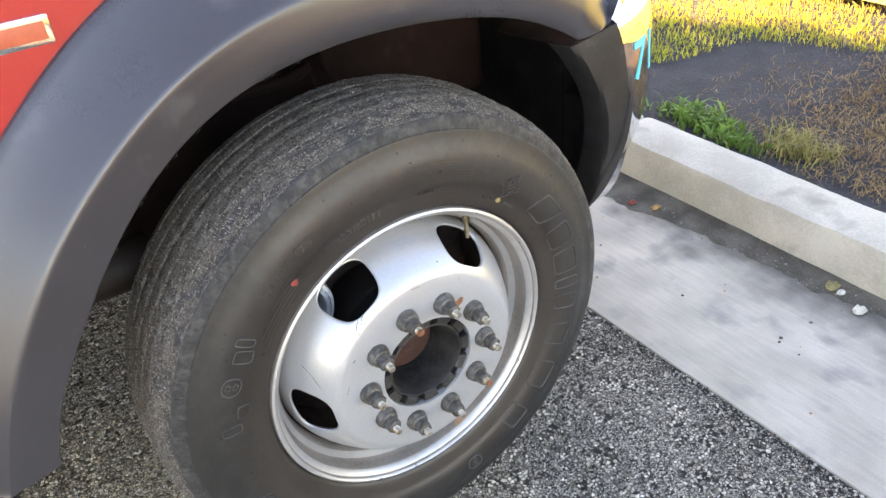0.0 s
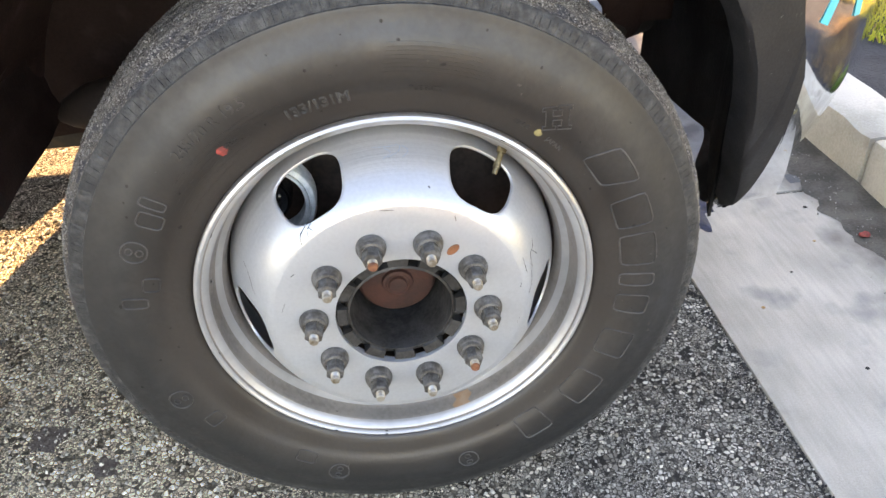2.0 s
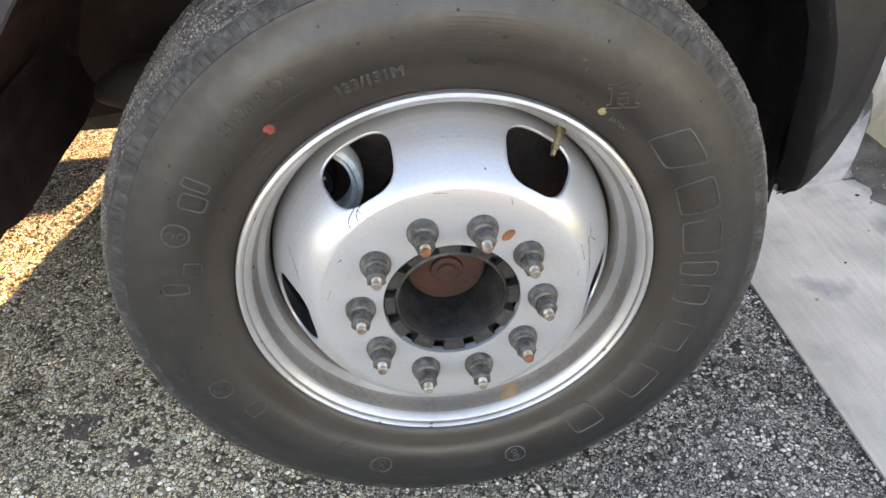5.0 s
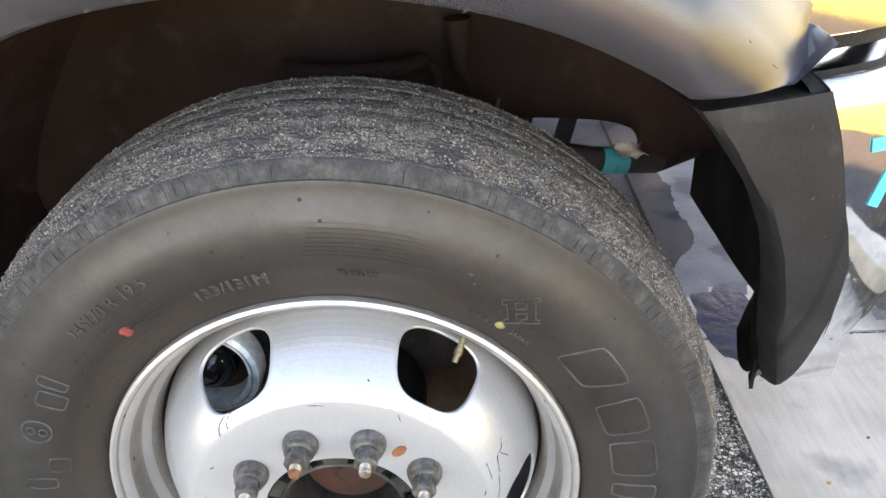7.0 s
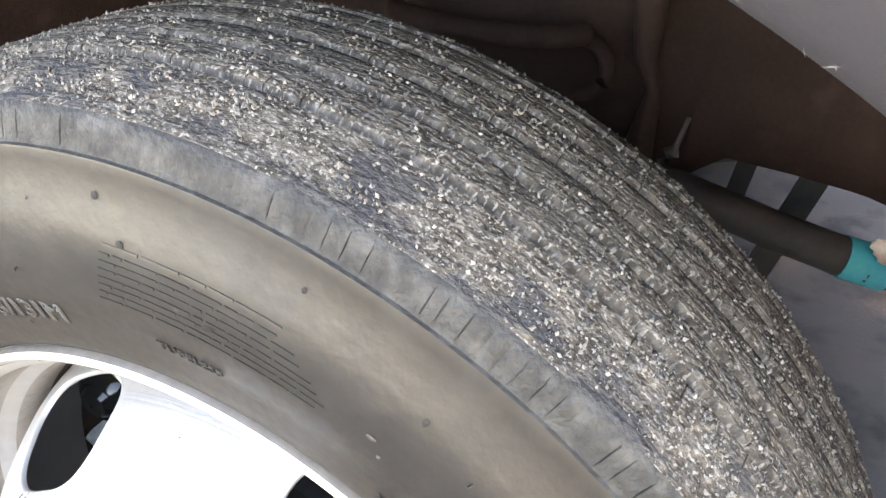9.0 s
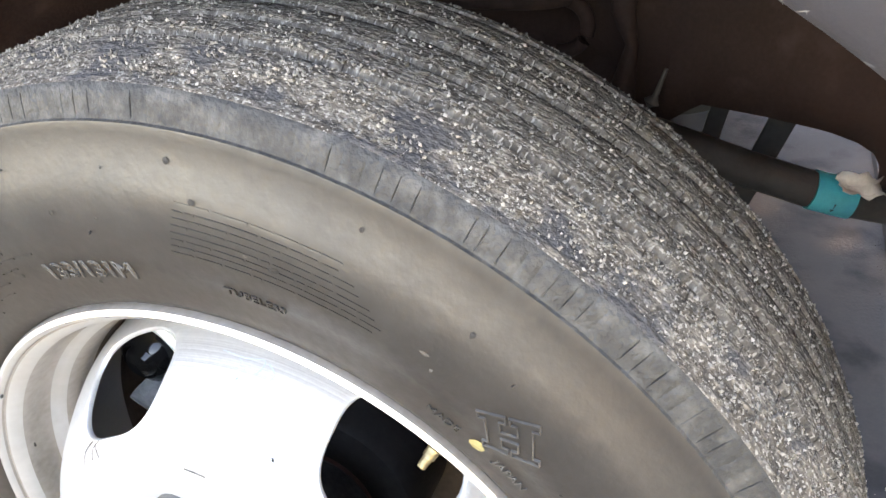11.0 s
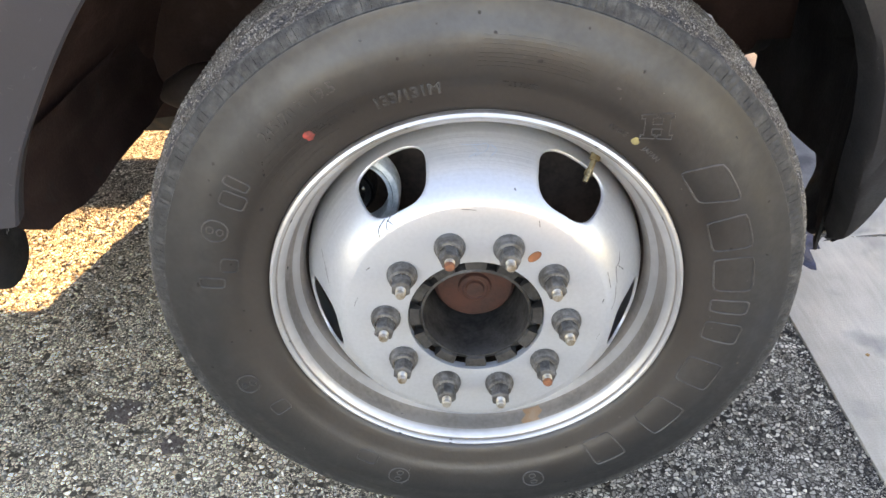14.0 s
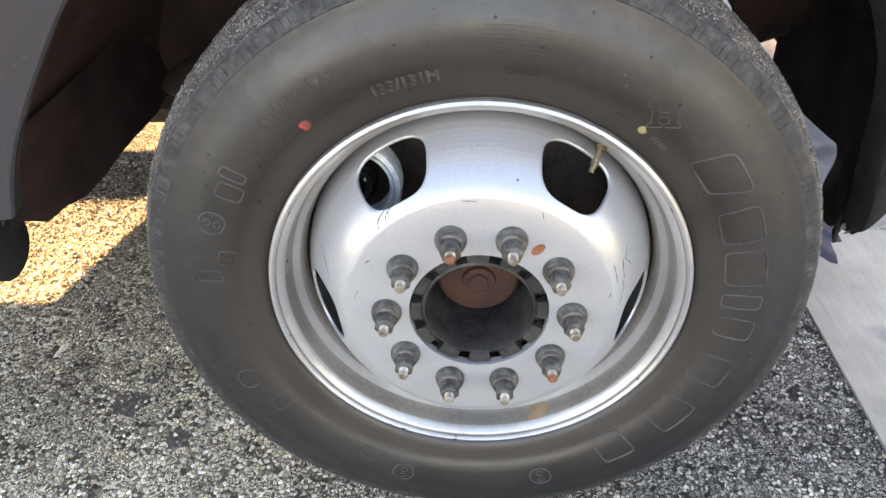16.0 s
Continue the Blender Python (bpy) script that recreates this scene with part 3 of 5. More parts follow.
# concrete gutter slabs beside the asphalt, with an open joint
for y0, y1 in ((-6.0, -2.24), (-2.23, 0.835), (0.845, 3.92), (3.93, 9.0)):
    bm = box((EDGE_X, y0, -0.1), (KERB_X + 0.02, y1, 0.006), 0.004)
    tagged(obj("concrete_slab", bm, CONCRETE), "pale brushed concrete gutter slab beside the asphalt", "concrete slab", "gutter slabs", "structure")
for y0, y1 in ((-6.0, -2.24), (-2.232, 0.835), (0.843, 3.92), (3.928, 9.0)):
    bm = box((KERB_X, y0, -0.1), (KERB_X + 0.18, y1, 0.14), 0.022)
    bmesh.ops.subdivide_edges(bm, edges=[e for e in bm.edges if abs(e.verts[0].co.y - e.verts[1].co.y) > 1], cuts=170)
    for v in bm.verts:
        chip = max(0.0, noise.noise((v.co.y * 5, 2, 0)) - 0.25) if v.co.z > 0.1 and v.co.x < KERB_X + 0.03 else 0.0
        v.co += Vector(noise.noise_vector(v.co * 9)) * 0.004 + Vector(noise.noise_vector(v.co * 3)) * 0.004 + Vector((0.03 * chip, 0, -0.05 * chip))
    tagged(obj("kerb", bm, KERB), "weathered pale concrete kerb with chipped edges", "kerb", "kerb lengths", "structure")
bm = grid([[(x, y, 0.105 + 0.02 * noise.noise((x * 2, y * 2, 0)) + (0.0 if x < 3 else 0.02 * noise.noise((x * .5, y * .5, 3)))) for y in np.linspace(-8, 14, 90)]
           for x in np.r_[np.linspace(KERB_X + 0.16, 5, 50), np.linspace(5.3, 60, 30)]])
verge = tagged(obj("verge", bm, SOIL), "bare soil verge behind the kerb", "soil", kind="structure")

bm = grid([[(x, y, 0.128 + 0.01 * noise.noise((x * 3, y * 3, 0))) for y in np.r_[np.linspace(-60, -3, 12), np.linspace(-2.4, 14, 60), np.linspace(18, 120, 20)]] for x in np.r_[np.linspace(2.9, 6, 24), np.linspace(7, 90, 30)]])
tagged(obj("lawn", bm, LAWN), "sunlit yellow-green lawn beyond the verge", "lawn", kind="structure")

# unseen wall, added to shade ground beyond the truck and cut low sky
tagged(obj("shade_wall", box((-34, 6.2, -0.1), (2.0, 6.4, 1.62), 0.01), KERB), "plain low wall added out of view to shade the far ground", "wall", kind="structure")

# ---- truck ----
truck = tagged(new("truck"), "red work truck with grey fender flares parked at the kerb", "truck")
truck.location = (0, 0, 0)

# tyre
half = [(0.262, 0.088), (0.266, 0.079), (0.272, 0.0755), (0.280, 0.0735), (0.292, 0.0705), (0.302, 0.068), (0.303, 0.0672), (0.318, 0.064), (0.335, 0.0622), (0.350, 0.0630),
        (0.360, 0.0658), (0.369, 0.0692), (0.378, 0.0717), (0.385, 0.0729), (0.3893, 0.0733), (0.3906, 0.0737), (0.3913, 0.0756),
        (0.3925, 0.0762), (0.3965, 0.0773), (0.402, 0.0790), (0.4065, 0.0811), (0.4092, 0.0836), (0.4110, 0.0868)]
BAND = range(18, 20)
crown = []


def tread_top(y):
    return 0.4265 - 0.0156 * abs((y - 0.186) / 0.097) ** 4.1


ribs = [(0.089, 0.1213), (0.1277, 0.1518), (0.1582, 0.1828), (0.1892, 0.2138), (0.2202, 0.2443), (0.2507, 0.283)]
top = tread_top
for k, (a, b) in enumerate(ribs):
    if k:
        crown += [(top(a) - 0.0085, a - 0.0029), (top(a) - 0.0012, a - 0.0006)]
    crown += [(top(a), a + 0.001), (top((a * 2 + b) / 3), (a * 2 + b) / 3), (top((a + 2 * b) / 3), (a + 2 * b) / 3), (top(b), b - 0.001)]
    if k < 5:
        crown += [(top(b) - 0.0012, b + 0.0006), (top(b) - 0.0085, b + 0.0029)]
profile = half + crown + [(r, 2 * 0.186 - y) for r, y in reversed(half)]
profile += [(0.245, 0.27), (0.243, 0.186), (0.245, 0.10)]
PITCH = 260
angles = []
prng = random.Random(4)
for k in range(PITCH):
    a = 2 * math.pi * (k + prng.uniform(-0.2, 0.2)) / PITCH
    w = 2 * math.pi / PITCH
    angles += [a, a + 0.03 * w, a + 0.07 * w, a + 0.10 * w, a + 0.5 * w]
nh = len(half)


def tread_radius(r, y, n, k, a):
    """Short sipes along the rib edges, and the flat where the tyre stands."""
    if k % 5 in (1, 2) and nh <= n < nh + len(crown) and 0.10 < y < 0.2715 and any(abs(y - e) < 0.0035 for rib in ribs for e in rib):
        r -= (0.0015, 0.0004, 0.0011, 0.0017, 0.0003, 0.0013, 0.0008)[(k // 5 * 3) % 7] * (1.0 if noise.noise((k * 0.006, y * 40, 0)) > -0.05 else 0.15)
    z = r * math.sin(a)
    if z < -0.4065:
        r = r * 0.4065 / -z
    return r


def band_depth(n, k):
    """Sipes across the shoulder band, worn to uneven depth."""
    if k % 5 in (1, 2) and n in BAND:
        return (0.0009, 0.0012, 0.0003, 0.0010, 0.0001, 0.0013, 0.0007, 0.0002, 0.0010, 0.0004)[(k // 5 * 3) % 10] * (1.0 if noise.noise((k * 0.008, 0, 5)) > -0.28 else 0.25)
    return 0.0


bm = lathe(profile, centre=(0, 0, HUB_Z), closed=True, angles=angles, radius=tread_radius, depth=band_depth)
tyre = part("tyre", bm, RUBBER, truck, "worn black truck tyre with dusty sidewall")
tyre.data.materials.append(TREAD)
tyre.data.materials.append(SHOULDER)
for p in tyre.data.polygons:
    c = p.center
    n = (p.vertices[0] % len(profile) + p.vertices[1] % len(profile)) / 2
    if nh - 1.6 < n < nh + len(crown):
        p.material_index = 1
    elif 15.4 < n < nh - 1.6:
        p.material_index = 2

# grit stuck in the tread


def on_tread(rng):
    while True:
        a = rng.uniform(-0.6, 3.7)
        y = min(max(rng.gauss(0.112, 0.016) if rng.random() < 0.35 else rng.uniform(0.0865, 0.285), 0.0865), 0.285)
        clump = noise.noise((a * 16, y * 60, 0)) + 0.6 * noise.noise((a * 60, y * 160, 3))
        if any(b - 0.001 < y < ribs[n + 1][0] + 0.001 for n, (_, b) in enumerate(ribs[:-1])) or rng.random() > 0.38 + 1.1 * clump:
            continue
        r = tread_top(y)
        return (r * math.cos(a), y, HUB_Z + r * math.sin(a)), (math.cos(a), 0, math.sin(a))


stones(random.Random(11), 21000, on_tread, (0.0003, 0.0017), "grit", tyre, "pale road grit stuck in the tread", GRIT)

# rim and disc
rim_profile = [(0.2485, 0.10), (0.2625, 0.092), (0.2635, 0.082), (0.2620, 0.0765), (0.2585, 0.0745), (0.2557, 0.0765), (0.2550, 0.0788), (0.2543, 0.0808), (0.2531, 0.0813), (0.2515, 0.0828), (0.2480, 0.0862), (0.2452, 0.0905),
               (0.2440, 0.0955), (0.2432, 0.104), (0.2420, 0.111), (0.2400, 0.1155), (0.2360, 0.1205), (0.2320, 0.1255), (0.2292, 0.132), (0.2280, 0.140), (0.2275, 0.149)]
rim = part("wheel_rim", lathe(rim_profile, 160, (0, 0, HUB_Z)), RIM, truck, "silver steel rim with scuffed lip and a band of brake dust")
rim.data.materials.append(RIMDIRT)
for p in rim.data.polygons:
    if 0.0895 < p.center.y < 0.1135 or p.center.y > 0.128 or 0.0786 < p.center.y < 0.0812:
        p.material_index = 1
part("barrel", lathe([(0.2275, 0.149), (0.2268, 0.16), (0.2265, 0.25), (0.235, 0.27), (0.262, 0.285)], 120, (0, 0, HUB_Z)), BACKPLATE, rim, "dark inner barrel of the wheel")

# disc: cone with five hand holes
disc_curve = smoothstep([(0.2258, 0.187), (0.2254, 0.168), (0.2238, 0.150), (0.2205, 0.135), (0.2144, 0.118), (0.2048, 0.098), (0.1930, 0.077), (0.1805, 0.0600), (0.1690, 0.0492), (0.159, 0.0454), (0.148, 0.0447), (0.12, 0.0445), (0.0955, 0.0445), (0.0852, 0.0447)], 66)
HOLE_ANGLES = [-9.0, 55.0, 120.0, 187.0, 269.0]
lens_ = [0.0]
for p, q in zip(disc_curve, disc_curve[1:]):
    lens_.append(lens_[-1] + math.dist(p, q))
S_MID, S_HALF, A_HALF = 0.1050, 0.0415, 13.6
bm = bmesh.new()


def disc_point(s, a):
    s = min(max(s, 0), lens_[-1])
    i = max(0, min(len(lens_) - 2, int(np.searchsorted(lens_, s)) - 1))
    f = (s - lens_[i]) / (lens_[i + 1] - lens_[i])
    r = disc_curve[i][0] * (1 - f) + disc_curve[i + 1][0] * f
    y = disc_curve[i][1] * (1 - f) + disc_curve[i + 1][1] * f
    return Vector((r * math.cos(a), y, HUB_Z + r * math.sin(a)))


def hole_edge(phi):
    """Rounded, slightly tapering outline of a hand hole: (degrees, arc length)."""
    c, s = math.cos(phi), math.sin(phi)
    n = 3.0
    k = (abs(c) ** n + abs(s) ** n) ** (-1 / n)
    u, v = k * c, k * s
    return A_HALF * u * (1.0 - 0.08 * v), S_MID + S_HALF * v


# the cone is laid out sector by sector: rings of points from each hole's edge to the sector's border
NP = 96
BORDER = 0.162
ring_count = 7
for hn, h in enumerate(HOLE_ANGLES):
    before, after = HOLE_ANGLES[hn - 1] - (360 if hn == 0 else 0), HOLE_ANGLES[(hn + 1) % 5] + (360 if hn == 4 else 0)
    reach = ((after - h) / 2, (h - before) / 2)
    loops = []
    for j in range(ring_count + 1):
        f = (j / ring_count) ** 1.4
        loop = []
        for k in range(NP):
            phi = 2 * math.pi * k / NP
            du, sv = hole_edge(phi)
            c, s = math.cos(phi), math.sin(phi)
            q = 1 / max(abs(c), abs(s))
            bu, bv = (reach[0] if c > 0 else reach[1]) * q * c, BORDER / 2 + BORDER / 2 * q * s
            loop.append((h + du * (1 - f) + bu * f, sv * (1 - f) + bv * f))
        loops.append(loop)
    vs = [[bm.verts.new(disc_point(s, radians(a))) for a, s in loop] for loop in loops]
    for a, b in zip(vs, vs[1:]):
        for n in range(NP):
            bm.faces.new((a[n], a[(n + 1) % NP], b[(n + 1) % NP], b[n]))
    # turned-in edge of the hole
    mid = sum((v.co for v in vs[0]), Vector()) / NP
    previous = vs[0]
    for toward, deep in ((0.001, 0.0005), (0.0016, 0.0015), (0.0017, 0.0035)):
        inner = []
        for v in vs[0]:
            nrm = Vector((v.co.x, -0.16, v.co.z - HUB_Z)).normalized()
            inner.append(bm.verts.new(v.co + (mid - v.co).normalized() * toward - nrm * deep))
        for n in range(NP):
            bm.faces.new((previous[n], previous[(n + 1) % NP], inner[(n + 1) % NP], inner[n]))
        previous = inner
# flat face round the bolts
rest = [s for s in np.linspace(BORDER, lens_[-1], 10)]
lathe([(disc_point(s, 0).x, disc_point(s, 0).y) for s in rest] + [(0.0848, 0.0475), (0.0848, 0.056)], 240, (0, 0, HUB_Z), bm)
bmesh.ops.remove_doubles(bm, verts=bm.verts, dist=0.0004)
disc = part("wheel_disc", bm, SILVER, truck, "silver painted wheel disc with five hand holes")

# hub
bm = lathe([(0.0845, 0.075), (0.0842, 0.066), (0.083, 0.0645), (0.072, 0.0645), (0.0695, 0.0525), (0.0665, 0.0510), (0.065, 0.056), (0.0645, 0.065), (0.0635, 0.085), (0.0615, 0.125), (0.058, 0.16), (0.05, 0.168), (0.02, 0.17), (0.0005, 0.17)], 144, (0, 0, HUB_Z),
           radius=lambda r, y, n, k, a: r)
hub = part("hub", bm, HUB, rim, "dark iron hub with notched rim")
bm = lathe([(0.054, 0.168), (0.0535, 0.120), (0.049, 0.115), (0.03, 0.112), (0.022, 0.112), (0.0205, 0.107), (0.0165, 0.1055), (0.0145, 0.1075), (0.0125, 0.1075), (0.011, 0.104), (0.0005, 0.103)], 64, (0, 0, HUB_Z))
part("hub_cap", bm, RUSTCAP, rim, "rusty axle flange inside the hub")
# castellated collar
for k in range(12):
    bm = bmesh.new()
    rows = []
    a0, a1 = radians(30 * k - 9.5), radians(30 * k + 9.5)
    for n in range(7):
        a = a0 + (a1 - a0) * n / 6
        rows.append([(r * math.cos(a), y, HUB_Z + r * math.sin(a)) for r, y in ((0.0838, 0.066), (0.0838, 0.0490), (0.0828, 0.0480), (0.0715, 0.0490), (0.0690, 0.054))])
    grid(rows, bm, close=True)
    bm.faces.new([v for v in list(bm.verts)[:5]]), bm.faces.new([v for v in list(bm.verts)[-5:]])
    part("hub_tab", bm, HUB, rim)

# lug nuts
NUT_TURN = 106


def lug_nut(k):
    a = radians(NUT_TURN - 36 * k)
    c = (0.1125 * math.cos(a), 0.0, HUB_Z + 0.1125 * math.sin(a))
    rusty = k in (0, 4)
    r2 = random.Random(k)
    bm = lathe([(0.0185, 0.0447), (0.0188, 0.0418), (0.0182, 0.0385), (0.0170, 0.0352), (0.0162, 0.0345), (0.0158, 0.0315), (0.0150, 0.030), (0.0120, 0.0292)], 40, c)
    part_nut = part("lug_nut", bm, NUT, truck, "weathered grey flanged lug nut")
    bm = bmesh.new()
    turn0 = r2.uniform(0, 1)
    rows = []
    for r, y in ((0.0124, 0.0305), (0.0124, 0.0135), (0.0112, 0.0120), (0.0062, 0.0116)):
        rows.append([(c[0] + r * math.cos(turn0 + n * math.pi / 3), c[1] + y, c[2] + r * math.sin(turn0 + n * math.pi / 3)) for n in range(6)])
    grid(rows, bm, close=True)
    part("hex", bm, NUT, part_nut, smooth=False)
    tip = r2.uniform(-0.0006, 0.0012)
    prof = [(0.0062, 0.0140)]
    y = 0.0126
    while y > 0.0045:
        prof += [(0.0062, y), (0.0056, y - 0.0007)]
        y -= 0.0014
    stud = part("stud", lathe(prof + [(0.0060, 0.0040), (0.0056, 0.0036)], 24, c), STUD, part_nut, "bare steel stud end")
    prof = [(0.0056, 0.0042 + tip), (0.0063, 0.0037 + tip), (0.0063, 0.0030 + tip), (0.0054, 0.0006 + tip), (0.0048, tip), (0.0002, tip + 0.0002)]
    part("stud_tip", lathe(prof, 24, c), RUST if rusty else STUD, part_nut, "rusty stud tip" if rusty else "")


for k in range(10):
    lug_nut(k)

# locating hole in the disc, rusty inside
c = Vector((0.069, 0.0, HUB_Z + 0.092))
bm = bmesh.new()
rows = []
for r, y in ((1.22, 0.0442), (1.12, 0.0436), (1.0, 0.0440), (0.02, 0.0442)):
    rows.append([(c.x + r * (0.0078 * math.cos(t) * math.cos(0.75) - 0.0047 * math.sin(t) * math.sin(0.75)), y,
                  c.z + r * (0.0078 * math.cos(t) * math.sin(0.75) + 0.0047 * math.sin(t) * math.cos(0.75))) for t in np.linspace(0, 2 * math.pi, 25)[:-1]])
grid(rows, bm, close=True)
part("locating_hole", bm, RUST, rim, "rusty oval locating hole")

# valve stem
va = (0.130, 0.098, HUB_Z + 0.162)
base = Vector((0.1465, 0.122, HUB_Z + 0.1905))
tipv = Vector(va)
bm = tube([base, base.lerp(tipv, 0.3), base.lerp(tipv, 0.31), base.lerp(tipv, 0.62), base.lerp(tipv, 0.63), base.lerp(tipv, 0.8), base.lerp(tipv, 0.81), tipv], [0.0062, 0.0062, 0.0038, 0.0036, 0.0048, 0.0048, 0.0036, 0.0032], 16)
part("valve_stem", bm, BRASS, rim, "brass tyre valve stem")
# brake parts behind the disc
bm = lathe([(0.07, 0.172), (0.085, 0.175), (0.088, 0.18), (0.088, 0.25), (0.085, 0.255), (0.06, 0.255), (0.06, 0.172)], 80, (0, 0, HUB_Z), closed=True)
part("hub_barrel", bm, IRON, truck, "dark hub barrel behind the disc")
bm = lathe([(0.055, 0.262), (0.225, 0.262), (0.233, 0.266), (0.233, 0.30), (0.055, 0.30)], 60, (0, 0, HUB_Z))
part("backing_plate", bm, BACKPLATE, truck, "dark brake backing plate")
ring_c = Vector((-0.150, 0.165, HUB_Z + 0.112))
rows = []
for a in np.linspace(-2.2, 1.3, 41):
    rows.append([ring_c + Vector(((0.046 + u) * math.cos(a), v, 1.12 * (0.046 + u) * math.sin(a))) for u, v in
                 ((-0.007, 0.020), (-0.007, -0.002), (-0.006, -0.006), (-0.0012, -0.009), (-0.0006, -0.004), (0.0006, -0.004), (0.0012, -0.0095), (0.0065, -0.007), (0.009, -0.002), (0.009, 0.020))])
part("knuckle_ring", grid(rows), ZINC, truck, "bright zinc ring behind the wheel")
boot_c = ring_c + Vector((-0.012, 0.012, -0.004))
bm = lathe([(0.034, 0.03), (0.034, 0.004), (0.031, -0.002), (0.029, -0.001), (0.026, -0.008), (0.018, -0.014), (0.0165, -0.0125), (0.012, -0.018), (0.001, -0.020)], 36, tuple(boot_c))
part("knuckle_boot", bm, GLOSSBLACK, truck, "glossy black boot inside the ring")
part("axle", tube([(0, 0.2, HUB_Z), (0, 1.85, HUB_Z)], 0.055, 20), IRON, truck, "dark front axle")

# fender flare
AC = Vector((-0.02, 0.0, 0.42))
LIP = [(173, 0.532), (160, 0.533), (146, 0.524), (134, 0.532), (121, 0.547), (111, 0.552), (103, 0.549), (95, 0.545), (86, 0.543), (75, 0.547), (67, 0.556), (58, 0.562), (49, 0.568), (36, 0.57)]
CREASE = [(177.2, 0.599), (161.3, 0.589), (143.0, 0.591), (133.2, 0.598), (125.6, 0.603), (119.1, 0.61), (111.5, 0.617), (98.5, 0.618), (85.6, 0.621), (71.7, 0.628), (58.1, 0.636), (50.8, 0.636), (43.7, 0.634), (31.6, 0.635)]
OUTER = [(178.7, 0.705), (162.6, 0.687), (143.8, 0.678), (130.4, 0.678), (120.3, 0.692), (113.5, 0.702), (103.5, 0.709), (92.4, 0.714), (81.3, 0.72), (70.5, 0.73), (59.8, 0.742), (50.4, 0.745), (41.1, 0.735), (30.0, 0.726)]
FOOT = 0.862


def polar(curve, deg):
    return float(np.interp(deg, [c[0] for c in curve][::-1], [c[1] for c in curve][::-1]))


def smooth_polar(curve, deg):
    return sum(polar(curve, min(max(deg + d, curve[-1][0]), curve[0][0])) * w for d, w in ((-6, 0.15), (-3, 0.2), (0, 0.3), (3, 0.2), (6, 0.15)))


def arch(deg, r, y):
    x, z = AC.x + r * math.cos(radians(deg)), AC.z + r * math.sin(radians(deg))
    if deg > 90:
        z = max(z, 0.547)
    if deg < 90:
        z = max(z, FOOT + 0.7 * max(0.0, min(x, 0.465) - 0.425))
        y += 0.55 * max(0.0, x - 0.33) ** 1.1
        nose = 0.464 - 0.4 * max(0.0, z - 0.885)
        if x > nose:
            y += 1.6 * (x - nose)
            x = nose + 0.12 * (x - nose)
    return (x, y, z)


def flare_rows(side=1, shift=0.0):
    rows = []
    for deg in np.linspace(172, 37, 150):
        l, c, o = (smooth_polar(k, deg) for k in (LIP, CREASE, OUTER))
        k = min(1.0, max(0.0, (112 - deg) / 30))
        band = [(0.04, 0.054, 0.054), (0.2, 0.0515, 0.0465), (0.35, 0.0496, 0.0427), (0.5, 0.0472, 0.0415), (0.65, 0.0450, 0.0425), (0.8, 0.0434, 0.0455), (0.92, 0.0410, 0.0492), (1.0, 0.0415, 0.0525), (1.06, 0.045, 0.0552)]
        row = [arch(deg, l + 0.006, 0.085), arch(deg, l + 0.001, 0.064), arch(deg, l, 0.058)] + [arch(deg, l + f * (c - l), y0 + k * (y1 - y0)) for f, y0, y1 in band]
        row += [arch(deg, c + 0.012, 0.053 + 0.006 * k), arch(deg, c + 0.45 * (o - c), 0.082 + 0.003 * k), arch(deg, o - 0.012, 0.108), arch(deg, o - 0.002, 0.114), arch(deg, o, 0.118), arch(deg, o, 0.14)]
        rows.append([(x, shift + side * y, z) for x, y, z in row])
    return rows


FAR = 2.35
part("fender_flare", grid(flare_rows()), FLARE, truck, "matte grey plastic fender flare with scratches")
part("far_fender_flare", grid(flare_rows(-1, FAR)), FLARE, truck, "grey plastic flare on the far side")
bm = lathe([(0.24, 0.09), (0.30, 0.066), (0.36, 0.063), (0.405, 0.085), (0.4065, 0.186), (0.405, 0.285), (0.35, 0.31), (0.24, 0.28)], 72, (0, 0, HUB_Z), closed=True)
for v in bm.verts:
    v.co.x += 0.05
    v.co.y = FAR - v.co.y
part("far_tyre", bm, RUBBER, truck, "black tyre on the far side")
bm = lathe([(0.25, -0.10), (0.22, -0.12), (0.19, -0.07), (0.15, -0.045), (0.001, -0.045)], 48, (0.05, FAR, HUB_Z))
part("far_wheel", bm, SILVER, truck, "silver wheel on the far side")

# inner liner: barrel over the wheel and rear wall
rows = []
for deg in np.linspace(172, 44, 60):
    l = smooth_polar(LIP, deg) + 0.012
    rows.append([arch(deg, l - 0.008, 0.064), arch(deg, l + 0.008, 0.075), arch(deg, l + 0.03, 0.10), arch(deg, l + 0.03 + 0.004 * math.sin(deg), 0.30), arch(deg, l + 0.02, 0.55), arch(deg, l - 0.0, 0.66)])
part("wheel_liner", grid(rows), LINERLIT, truck, "black plastic wheel arch liner")
zs = np.linspace(0, 1, 14)
rows = []
for y in np.linspace(0.055, 0.66, 26):
    foot = 0.498 + 0.05 * max(0.0, (0.13 - y) / 0.07) ** 1.3 - 0.028 * min(1.0, max(0.0, (y - 0.12) / 0.14)) + 0.006 * noise.noise((y * 20, 0, 0))
    rows.append([(-0.547 - 0.012 * math.sin(3 * u) - 0.05 * max(0, 0.09 - y) + 0.006 * noise.noise((y * 7, u * 5, 2)), y, foot + (0.62 - foot) * u) for u in zs])
part("rear_splash_guard", grid(rows), GUARD, truck, "black plastic splash guard with grey scuffs")
rows = []
